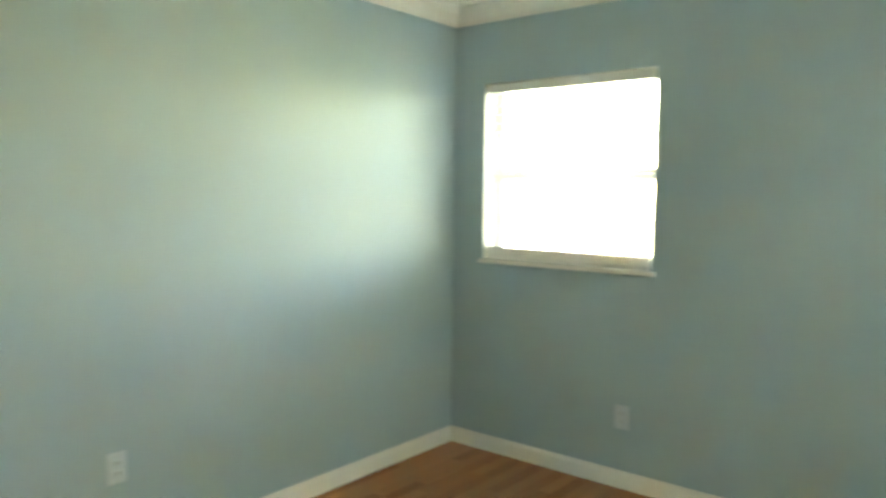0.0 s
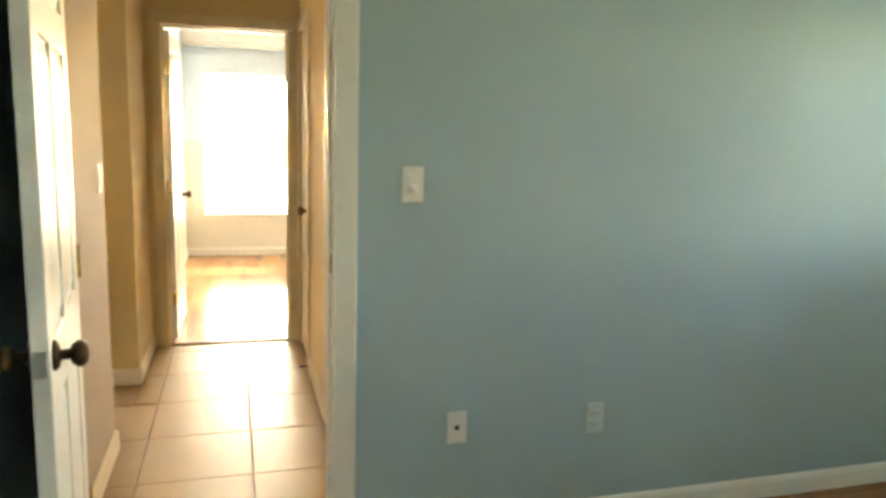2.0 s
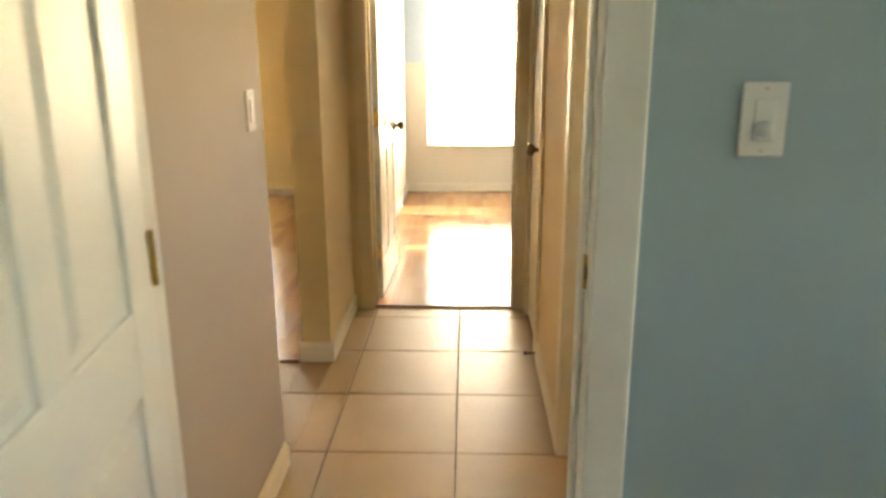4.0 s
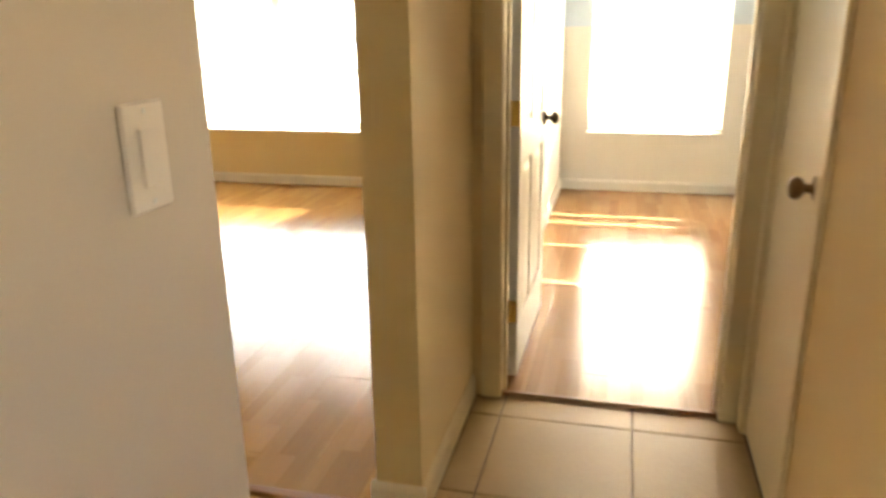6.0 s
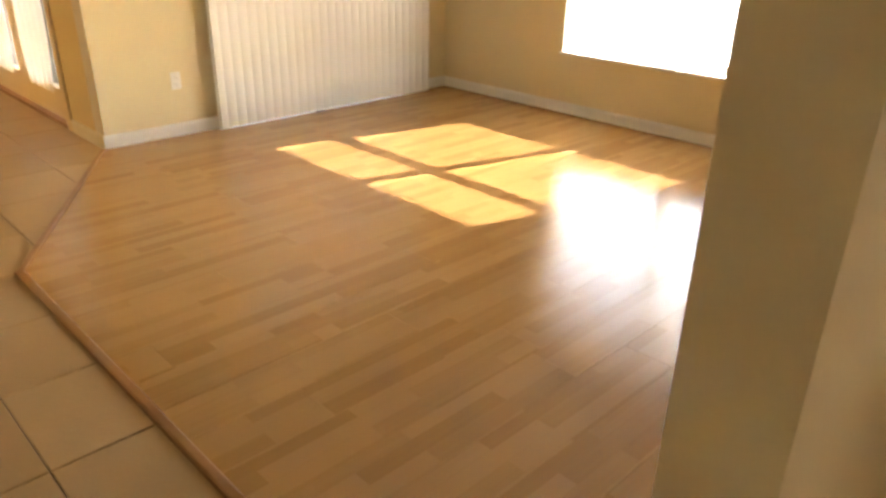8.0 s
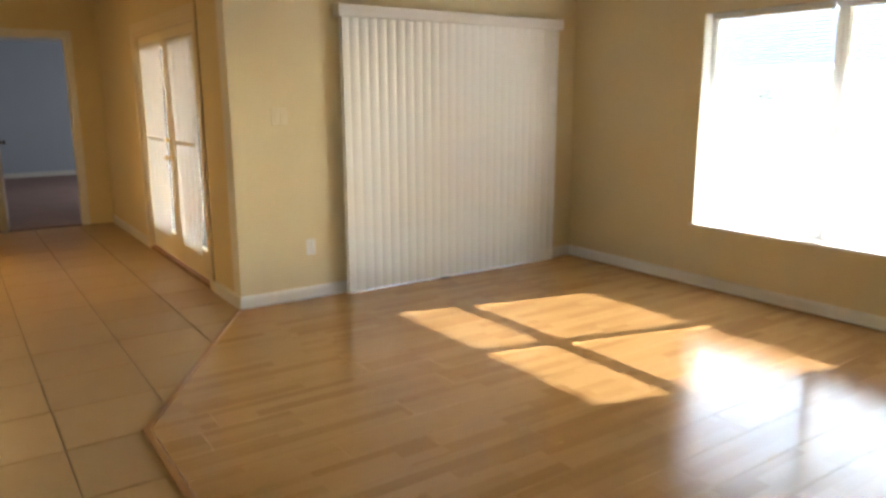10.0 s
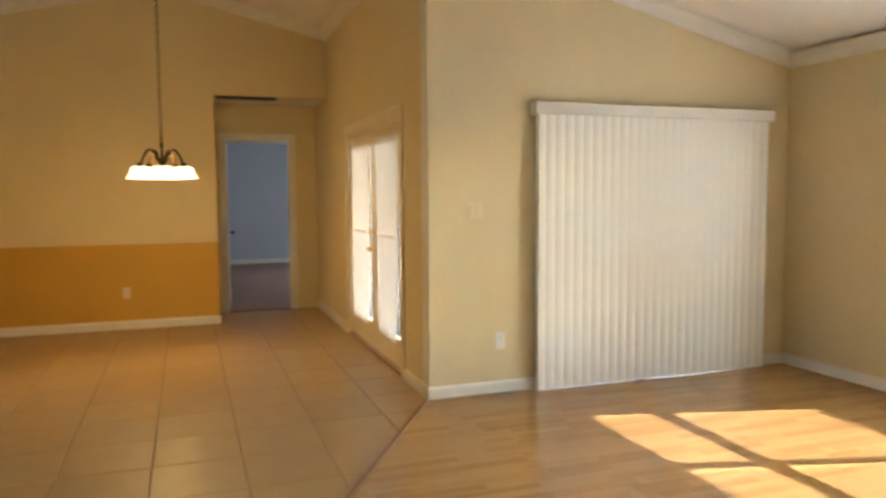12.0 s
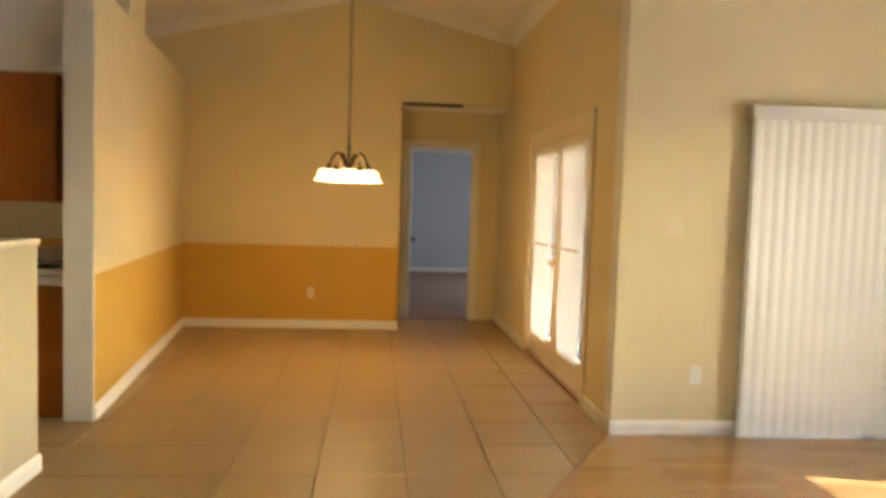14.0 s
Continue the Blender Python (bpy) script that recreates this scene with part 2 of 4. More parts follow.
def add_box(bm, lo, hi, mi=0):
    x0, y0, z0 = lo
    x1, y1, z1 = hi
    v = [bm.verts.new(p) for p in ((x0, y0, z0), (x1, y0, z0), (x1, y1, z0), (x0, y1, z0), (x0, y0, z1), (x1, y0, z1), (x1, y1, z1), (x0, y1, z1))]
    out = []
    for q in ((0, 3, 2, 1), (4, 5, 6, 7), (0, 1, 5, 4), (1, 2, 6, 5), (2, 3, 7, 6), (3, 0, 4, 7)):
        f = bm.faces.new([v[i] for i in q])
        f.material_index = mi
        out.append(f)
    return out


def bevel(bm, w, seg=1):
    bmesh.ops.bevel(bm, geom=list(bm.edges), offset=w, segments=seg, profile=0.6, affect="EDGES", clamp_overlap=True)
    return bm


def block(lo, hi, w=0.0, seg=1):
    bm = bmesh.new()
    add_box(bm, lo, hi)
    if w:
        bevel(bm, w, seg)
    return bm


def mesh_of(name, bm, mats, smooth=False):
    me = bpy.data.meshes.new(name)
    bmesh.ops.recalc_face_normals(bm, faces=list(bm.faces))
    if smooth:
        for f in bm.faces:
            f.smooth = True
    bm.to_mesh(me)
    bm.free()
    for m in mats if isinstance(mats, (list, tuple)) else (mats,):
        me.materials.append(m)
    return me


def part(name, bm, material, parent, label="", smooth=False):
    ob = new(name, mesh_of(name, bm, material, smooth))
    if parent is not None:
        ob.parent = parent
    return tagged(ob, label)


def structure(name, bm, material, label="", smooth=False):
    return tagged(part(name, bm, material, None, "", smooth), label, kind="structure")


def thing(name, label, category, group="", m=None):
    ob = new(name)
    ob.empty_display_size = 0.1
    if m is not None:
        ob.matrix_world = m
    return tagged(ob, label, category, group)


def lathe(profile, seg=20, axis="Z"):
    """A turned solid from (radius, height) pairs."""
    bm = bmesh.new()
    rings = []
    for r, h in profile:
        ring = []
        for i in range(seg):
            a = 2 * math.pi * i / seg
            p = (max(r, 1e-4) * math.cos(a), max(r, 1e-4) * math.sin(a), h)
            if axis == "X":
                p = (p[2], p[0], p[1])
            elif axis == "Y":
                p = (p[1], p[2], p[0])
            ring.append(bm.verts.new(p))
        rings.append(ring)
    for a, b in zip(rings, rings[1:]):
        for i in range(seg):
            j = (i + 1) % seg
            bm.faces.new((a[i], a[j], b[j], b[i]))
    bm.faces.new(rings[0])
    bm.faces.new(rings[-1])
    return bm


def tube(points, r, seg=8):
    bm = bmesh.new()
    pts = [Vector(p) for p in points]
    rings = []
    for i, p in enumerate(pts):
        d = (pts[min(i + 1, len(pts) - 1)] - pts[max(i - 1, 0)]).normalized()
        u = d.cross(Vector((0, 0, 1)) if abs(d.z) < 0.9 else Vector((1, 0, 0))).normalized()
        v = d.cross(u)
        rings.append([bm.verts.new(p + r * (math.cos(2 * math.pi * k / seg) * u + math.sin(2 * math.pi * k / seg) * v)) for k in range(seg)])
    for a, b in zip(rings, rings[1:]):
        for k in range(seg):
            bm.faces.new((a[k], a[(k + 1) % seg], b[(k + 1) % seg], b[k]))
    bm.faces.new(rings[0])
    bm.faces.new(rings[-1])
    return bm


def shift(bm, x, y, z):
    bmesh.ops.translate(bm, verts=list(bm.verts), vec=(x, y, z))
    return bm


def turned(bm, m):
    bmesh.ops.transform(bm, matrix=m, verts=list(bm.verts))
    return bm


def wall(name, axis, lo, hi, a, b, z0, z1, openings, low_mat, high_mat, edge_mat=None, label="painted plaster wall"):
    """A wall across `axis` from lo to hi, running from a to b. low_mat faces the lower side of that axis, high_mat the upper.
    openings: (from, to, bottom, top)."""
    bm = bmesh.new()
    cuts = sorted({a, b, *[o[0] for o in openings], *[o[1] for o in openings]})
    rows = sorted({z0, z1, *[o[2] for o in openings], *[o[3] for o in openings]})
    solid = {}
    for i in range(len(cuts) - 1):
        for j in range(len(rows) - 1):
            c, r = (cuts[i] + cuts[i + 1]) / 2, (rows[j] + rows[j + 1]) / 2
            solid[i, j] = not any(o[0] < c < o[1] and o[2] < r < o[3] for o in openings)
    verts = {}

    def vert(i, j, k):
        if (i, j, k) not in verts:
            p = (lo, hi)[k]
            verts[i, j, k] = bm.verts.new((p, cuts[i], rows[j]) if axis == "x" else (cuts[i], p, rows[j]))
        return verts[i, j, k]

    def quad(mi, *q):
        bm.faces.new([vert(*c) for c in q]).material_index = mi

    for (i, j), s in solid.items():
        if not s:
            continue
        quad(0, (i, j, 0), (i + 1, j, 0), (i + 1, j + 1, 0), (i, j + 1, 0))
        quad(1, (i, j, 1), (i, j + 1, 1), (i + 1, j + 1, 1), (i + 1, j, 1))
        if not solid.get((i - 1, j)):
            quad(2, (i, j, 0), (i, j + 1, 0), (i, j + 1, 1), (i, j, 1))
        if not solid.get((i + 1, j)):
            quad(2, (i + 1, j, 0), (i + 1, j, 1), (i + 1, j + 1, 1), (i + 1, j + 1, 0))
        if not solid.get((i, j - 1)):
            quad(2, (i, j, 0), (i, j, 1), (i + 1, j, 1), (i + 1, j, 0))
        if not solid.get((i, j + 1)):
            quad(2, (i, j + 1, 0), (i + 1, j + 1, 0), (i + 1, j + 1, 1), (i, j + 1, 1))
    return structure(name, bm, (low_mat, high_mat, edge_mat or high_mat), label)


def sweep(bm, p0, p1, out, profile):
    """A moulding from p0 to p1. profile: (distance out of the wall, height) pairs, closed."""
    p0, p1, out = Vector(p0), Vector(p1), Vector(out)
    ends = [[bm.verts.new(p + out * d + Vector((0, 0, h))) for d, h in profile] for p in (p0, p1)]
    n = len(profile)
    for i in range(n):
        bm.faces.new((ends[0][i], ends[0][(i + 1) % n], ends[1][(i + 1) % n], ends[1][i]))
    bm.faces.new(ends[0])
    bm.faces.new(ends[1])


BASE = ((0, 0), (0.014, 0), (0.014, 0.072), (0.010, 0.084), (0.004, 0.092), (0, 0.092))
CROWN = ((0, 0), (0.012, 0), (0.022, 0.018), (0.060, 0.052), (0.072, 0.078), (0.090, 0.086), (0.090, 0.105), (0, 0.105))


def baseboard(runs, label="white painted baseboard", paint=TRIM):
    for p0, p1, out in runs:
        bm = bmesh.new()
        sweep(bm, (*p0, 0), (*p1, 0), (*out, 0), BASE)
        structure("baseboard", bm, paint, label)


def crown(p0, p1, out):
    bm = bmesh.new()
    sweep(bm, p0, p1, (*out, 0), CROWN)
    structure("crown_trim", bm, TRIM, "white crown moulding under the ceiling")


def casing(axis, face, out, a, b, top, w=0.075, legs=(True, True), label="white door casing", paint=TRIM):
    """Flat trim round an opening a..b on a wall face. out: +1 or -1 along the axis."""
    t = 0.016 * out

    def piece(lo, hi):
        l, h = [*lo], [*hi]
        bm = bmesh.new()
        f0, f1 = sorted((face, face + t))
        add_box(bm, (f0, l[0], l[1]) if axis == "x" else (l[0], f0, l[1]), (f1, h[0], h[1]) if axis == "x" else (h[0], f1, h[1]))
        bevel(bm, 0.004)
        structure("door_trim", bm, paint, label)
    if legs[0]:
        piece((a - w, 0.0), (a, top))
    if legs[1]:
        piece((b, 0.0), (b + w, top))
    piece((a - (w if legs[0] else 0), top), (b + (w if legs[1] else 0), top + w))


def jamb(axis, lo, hi, a, b, top, t=0.02, paint=TRIM, label="white painted door jamb"):
    """The lining of a doorway: two sides, a head and the stops."""
    def piece(l, h):
        bm = bmesh.new()
        add_box(bm, *(((lo - 0.002, l[0], l[1]), (hi + 0.002, h[0], h[1])) if axis == "x" else ((l[0], lo - 0.002, l[1]), (h[0], hi + 0.002, h[1]))))
        structure("door_jamb", bm, paint, label)
    piece((a, 0.0), (a + t, top - t))
    piece((b - t, 0.0), (b, top - t))
    piece((a, top - t), (b, top))
    c = (lo + hi) / 2
    for l, h in (((a + t, 0.0), (a + t + 0.011, top - t)), ((b - t - 0.011, 0.0), (b - t, top - t)), ((a + t + 0.011, top - t - 0.011), (b - t - 0.011, top - t))):
        bm = bmesh.new()
        add_box(bm, *(((c - 0.018, l[0], l[1]), (c + 0.018, h[0], h[1])) if axis == "x" else ((l[0], c - 0.018, l[1]), (h[0], c + 0.018, h[1]))))
        bevel(bm, 0.003)
        structure("door_stop_trim", bm, paint, label.replace("jamb", "stop"))

# ---- structure ----
H = 2.44          # flat ceilings
XE, XH = -0.24, -0.107   # wall between the hall and the great room
XR = 0.84         # hall, other side
YW = 5.945        # great room, window wall
XB = -4.739       # wall with the vertical blinds
YF = 2.875        # wall with the glazed doors
XD = -8.414       # dining end wall
SLOPE, RIDGE_Y = 0.242, 1.16


def vault(y):
    return 2.51 + SLOPE * (YW - max(y, 2 * RIDGE_Y - y))


# outer ground
bm = bmesh.new()
add_box(bm, (-600, -600, -0.9), (600, 600, -0.12))
structure("ground", bm, GRASS, "dry green and straw lawn round the house")

# sub-floor, with the grout between the tiles
bm = bmesh.new()
add_box(bm, (-16.0, -4.2, -0.119), (4.2, 6.6, -0.007))
structure("floor", bm, GROUT, "grout bed under the tiles and planks")

# first bedroom
wall("wall_bedroom_north", "y", 0.0, 0.12, -0.24, 3.80, 0, H + 0.1, [(-0.08, 0.735, -0.0, 2.07)], PAINT_BLUE, PAINT_CREAM, TRIM, "blue-grey painted bedroom wall with a doorway")
wall("wall_bedroom_east", "x", 3.636, 3.80, -3.55, 0.0, 0, H + 0.1, [(-1.17, -0.21, 1.07, 2.01)], PAINT_BLUE, STUCCO, TRIM, "blue-grey painted bedroom wall with a window")
# The opening here is invented, only to hold the bedroom fill lamp.
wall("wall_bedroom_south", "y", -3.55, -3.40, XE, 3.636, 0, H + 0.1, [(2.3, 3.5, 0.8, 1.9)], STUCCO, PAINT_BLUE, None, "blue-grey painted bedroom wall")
wall("wall_spine_south", "x", XE, XH, -3.40, 0.0, 0, 3.75, [], PAINT_TAN, PAINT_BLUE, None, "plain wall, tan one side and blue-grey the other")
wall("wall_spine_hall", "x", XE, XH, 0.12, 1.03, 0, 3.75, [], PAINT_TAN, PAINT_HALL_SHADE, PAINT_HALL_SHADE, "beige hall wall, its paint darkened for shade, with a light switch")
wall("wall_spine_header", "x", XE, XH, 1.03, 1.91, 2.44, 3.75, [], PAINT_TAN, PAINT_CREAM, PAINT_TAN, "tan wall over the hall opening")
wall("wall_spine_north", "x", XE, XH, 1.91, 6.18, 0, 3.75, [], PAINT_TAN, PAINT_CREAM, PAINT_TAN, "tan corner wall between living room and hall")

# hall
wall("wall_hall_east", "x", XR, 0.96, 0.12, 2.63, 0, H + 0.1, [(0.40, 1.13, 0, 2.07), (2.01, 2.57, 0, 2.07)], PAINT_CREAM, PAINT_CREAM, TRIM_CREAM, "cream hall wall with two doorways")
wall("wall_hall_north", "y", 2.63, 2.75, XH, 3.70, 0, H + 0.1, [(-0.02, 0.785, 0, 2.07)], PAINT_CREAM, PAINT_PALE, TRIM, "cream wall at the end of the hall with a doorway")

# far bedroom
wall("wall_far_bedroom_north_low", "y", 6.18, 6.36, XH, 3.70, 0, 1.29, [(0.11, 1.12, 0.48, 1.29)], PAINT_PALE, STUCCO, PAINT_PALE, "off-white lower part of the bedroom wall")
wall("wall_far_bedroom_north_high", "y", 6.18, 6.36, XH, 3.70, 1.29, H + 0.1, [(0.11, 1.12, 1.29, 2.02)], PAINT_PALE_BLUE, STUCCO, PAINT_PALE, "light blue upper part of the bedroom wall")
wall("wall_far_bedroom_east", "x", 3.55, 3.70, 2.75, 6.18, 0, H + 0.1, [], PAINT_PALE, STUCCO, None, "off-white bedroom wall")
bm = bmesh.new()
add_box(bm, (XH, 2.75, 0.0), (XH + 0.004, 6.18, 1.29))
structure("wall_far_bedroom_west_low", bm, PAINT_PALE, "off-white lower part of the bedroom wall")
bm = bmesh.new()
add_box(bm, (XH, 2.75, 1.29), (XH + 0.004, 6.18, H))
structure("wall_far_bedroom_west_high", bm, PAINT_PALE_BLUE, "light blue upper part of the bedroom wall")

# bathroom and closet behind the hall wall
wall("wall_bath_north", "y", 1.71, 1.80, 0.96, 2.60, 0, H + 0.1, [], PAINT_TAN, PAINT_CREAM, None, "ochre bathroom wall")
# The opening belongs to the added bathroom fill, not to a known window.
wall("wall_bath_east", "x", 2.60, 2.72, 0.12, 2.63, 0, H + 0.1, [(0.65, 1.25, 1.3, 1.9)], PAINT_TAN, PAINT_CREAM, None, "ochre bathroom wall")

# great room
wall("wall_window", "y", YW, 6.12, XB - 0.15, XE, 0, 2.75, [(-3.42, -1.52, 0.48, 2.0)], PAINT_TAN, STUCCO, TRIM, "tan living room wall with a wide window")
wall("wall_blinds", "x", XB - 0.15, XB, YF, YW, 0, 3.75, [(3.76, 5.60, 0.0, 1.98)], STUCCO, PAINT_TAN, TRIM, "tan living room wall behind the vertical blinds")
wall("wall_glazed_doors", "y", YF, YF + 0.15, -9.144, XB - 0.15, 0, 3.75, [(-7.30, -5.40, 0.0, 2.0)], PAINT_TAN, STUCCO, TRIM, "tan wall with glazed double doors")
wall("wall_dining_end_low", "x", XD - 0.12, XD, -3.55, 1.652, 0, 0.915, [], PAINT_TAN, PAINT_ORANGE, PAINT_ORANGE, "orange painted lower part of the dining wall")
wall("wall_dining_end_high", "x", XD - 0.12, XD, -3.55, 1.652, 0.915, 3.80, [], PAINT_TAN, PAINT_TAN, PAINT_TAN, "tan upper part of the dining wall")
wall("wall_dining_header", "x", XD - 0.12, XD, 1.652, YF, 2.5, 3.80, [], PAINT_TAN, PAINT_TAN, PAINT_TAN, "tan wall over the passage to the bedroom")
wall("wall_passage_south", "y", 1.54, 1.652, -9.144, XD - 0.12, 0, 2.6, [], PAINT_TAN, PAINT_TAN, None, "tan passage wall")
wall("wall_passage_end", "x", -9.264, -9.144, 1.0, YF + 0.15, 0, 2.6, [(1.77, 2.565, 0, 2.10)], PAINT_SKY, PAINT_TAN, TRIM, "tan wall with the doorway to the blue bedroom")
# Opening made up for the kitchen fill lamp, in an unseen wall.
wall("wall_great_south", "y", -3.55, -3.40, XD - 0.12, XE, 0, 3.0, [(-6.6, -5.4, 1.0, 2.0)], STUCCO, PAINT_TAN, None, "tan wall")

# blue bedroom
wall("wall_blue_west", "x", -15.55, -15.40, -0.2, 5.4, 0, H + 0.1, [], STUCCO, PAINT_SKY, None, "light blue bedroom wall")
wall("wall_blue_north", "y", 5.25, 5.4, -15.40, -9.264, 0, H + 0.1, [], PAINT_SKY, STUCCO, None, "light blue bedroom wall")
wall("wall_blue_south", "y", -0.2, -0.05, -15.40, -9.264, 0, H + 0.1, [], PAINT_SKY, PAINT_SKY, None, "light blue bedroom wall")
wall("wall_blue_east_north", "x", -9.264, -9.144, YF + 0.15, 5.25, 0, H + 0.1, [], PAINT_SKY, STUCCO, None, "light blue bedroom wall")
wall("wall_blue_east_south", "x", -9.264, -9.144, -0.05, 1.0, 0, H + 0.1, [], PAINT_SKY, PAINT_TAN, None, "light blue bedroom wall")

# dividing wall between dining and kitchen, a little out of square
KA, KB = Vector((-5.0, -0.30, 0)), Vector((XD, -0.655, 0))
K_ALONG = (KB - KA).normalized()
K_OUT = Vector((-K_ALONG.y, K_ALONG.x, 0))
if K_OUT.y < 0:
    K_OUT = -K_OUT


def k_prism(name, s0, s1, z0, z1, material, thick=0.17, label=""):
    bm = bmesh.new()
    a, b = KA + K_ALONG * s0, KA + K_ALONG * s1
    pts = [a, b, b - K_OUT * thick, a - K_OUT * thick]
    lo = [bm.verts.new((p.x, p.y, z0)) for p in pts]
    hi = [bm.verts.new((p.x, p.y, z1)) for p in pts]
    bm.faces.new(lo)
    bm.faces.new(hi)
    for i in range(4):
        bm.faces.new((lo[i], lo[(i + 1) % 4], hi[(i + 1) % 4], hi[i]))
    return structure(name, bm, material, label)


K_LEN = (KB - KA).length
k_prism("wall_kitchen_low", 0.004, K_LEN, 0, 0.90, PAINT_ORANGE, label="orange painted lower part of the dividing wall")
k_prism("wall_kitchen_high", 0.004, K_LEN, 0.90, 2.66, PAINT_TAN, label="tan dividing wall under the plant ledge")
k_prism("wall_kitchen_pier", 0.95, 1.43, 2.66, 3.6, PAINT_TAN, label="tan pier rising from the dividing wall")
bm = bmesh.new()
e = [KA - K_OUT * 0.17, KA]
add_box(bm, (KA.x, KA.y - 0.172, 0), (KA.x + 0.016, KA.y + 0.004, 3.4))
structure("wall_end_trim", bm, PAINT_PALE, "off-white end of the dividing wall")

# ceilings
def flat_ceiling(name, x0, y0, x1, y1, z, label="white textured ceiling"):
    bm = bmesh.new()
    add_box(bm, (x0, y0, z), (x1, y1, z + 0.1))
    structure(name, bm, CEILING, label)


flat_ceiling("ceiling_bedroom", XH, -3.40, 3.636, 0.0, H)
flat_ceiling("ceiling_hall", XH, 0.12, 2.60, 2.63, H)
flat_ceiling("ceiling_far_bedroom", XH + 0.004, 2.75, 3.55, 6.18, H)
flat_ceiling("ceiling_passage", -9.144, 1.652, XD - 0.12, YF, 2.5)
flat_ceiling("ceiling_blue_bedroom", -15.40, -0.05, -9.264, 5.25, H)
bm = bmesh.new()
for y0, y1 in ((YW + 0.175, RIDGE_Y), (RIDGE_Y, -3.55)):
    x0, x1 = XD - 0.12, XE + 0.133
    z0, z1 = vault(y0), vault(y1)
    vs = [bm.verts.new(p) for p in ((x0, y0, z0), (x1, y0, z0), (x1, y1, z1), (x0, y1, z1), (x0, y0, z0 + 0.12), (x1, y0, z0 + 0.12), (x1, y1, z1 + 0.12), (x0, y1, z1 + 0.12))]
    for q in ((0, 1, 2, 3), (7, 6, 5, 4), (0, 4, 5, 1), (1, 5, 6, 2), (2, 6, 7, 3), (3, 7, 4, 0)):
        bm.faces.new([vs[i] for i in q])
structure("ceiling_vault", bm, CEILING, "white vaulted ceiling with a ridge")
# roof above, with the eave that shades the windows
bm = bmesh.new()
add_box(bm, (-16.2, 6.12, 2.30), (4.6, 6.98, 2.36))
add_box(bm, (-16.2, 6.98, 2.11), (4.6, 7.02, 2.38))
structure("roof_eave", bm, STUCCO, "white soffit and fascia of the roof")
bm = bmesh.new()
add_box(bm, (-16.2, -4.2, 3.95), (4.6, 6.12, 4.05))
structure("roof", bm, SHINGLE, "grey shingle roof")
for nm, lo, hi in (("gable_north", (-16.2, 6.024, 2.33), (4.6, 6.124, 3.95)), ("gable_south", (-16.2, -4.2, -0.1), (4.6, -4.1, 3.95)), ("gable_east", (4.5, -4.1, 2.5), (4.6, 6.02, 3.95)), ("gable_west", (-16.2, -4.1, 2.5), (-16.1, 6.02, 3.95))):
    bm = bmesh.new()
    add_box(bm, lo, hi)
    structure("wall_" + nm, bm, STUCCO, "white stucco outer wall")

# trim: baseboards
E1, N1, S1, W1 = (1, 0), (0, 1), (0, -1), (-1, 0)
baseboard([
    ((0.80, 0.0), (3.636, 0.0), S1), ((3.636, -3.40), (3.636, 0.0), W1), ((XH, -3.40), (XH, -0.0), E1), ((XH, -3.40), (3.636, -3.40), N1),
    ((XE - 0.0135, 1.03), (XH + 0.0135, 1.03), N1), ((XE, -3.40), (XE, 1.03), W1),
    ((XE - 0.0135, 1.91), (XH + 0.0135, 1.91), S1), ((XE, 1.91), (XE, YW), W1),
    ((XH + 0.004, 2.75), (XH + 0.004, 6.18), E1), ((XH + 0.004, 6.18), (3.55, 6.18), S1), ((3.55, 2.75), (3.55, 6.18), W1),
    ((XB, YW), (XE, YW), S1), ((XB, YF - 0.0135), (XB, 3.74), E1), ((XB, 5.63), (XB, YW), E1),
    ((-5.31, YF), (XB + 0.0135, YF), S1), ((-9.144, YF), (-7.39, YF), S1),
    ((XD, -0.655), (XD, 1.652 + 0.0135), E1), ((XD - 0.12, 1.652), (XD + 0.0135, 1.652), N1),
    ((-15.40, -0.05), (-15.40, 5.25), E1), ((-9.264, 2.66), (-9.264, 5.25), W1),
])
baseboard([((XH, 0.136), (XH, 1.03), E1), ((XH, 1.91), (XH, 2.612), E1), ((XR, 1.205), (XR, 1.93), W1), ((XR, 0.136), (XR, 0.32), W1)], "cream painted hall baseboard", TRIM_CREAM)
bm = bmesh.new()
sweep(bm, KA, KB, K_OUT, BASE)
structure("baseboard", bm, TRIM, "white painted baseboard")
# thin pale line where the two paint colours meet
bm = bmesh.new()
add_box(bm, (XD, -0.64, 0.905), (XD + 0.006, 1.652, 0.925))
structure("chair_trim", bm, PAINT_TAN, "narrow pale line between the two paint colours")

# crown mouldings
for y0, y1 in ((YF, RIDGE_Y), (RIDGE_Y, -3.40)):
    crown((XD, y0, vault(y0) - 0.105), (XD, y1, vault(y1) - 0.105), E1)
crown((XB, YF, vault(YF) - 0.105), (XB, YW, vault(YW) - 0.105), E1)
crown((XD, YF, vault(YF) - 0.115), (XB, YF, vault(YF) - 0.115), S1)
crown((XB, YW, vault(YW) - 0.108), (XE, YW, vault(YW) - 0.108), S1)
crown((XH, 0.0, H - 0.105), (3.636, 0.0, H - 0.105), S1)
crown((3.636, -3.40, H - 0.105), (3.636, 0.0, H - 0.105), W1)

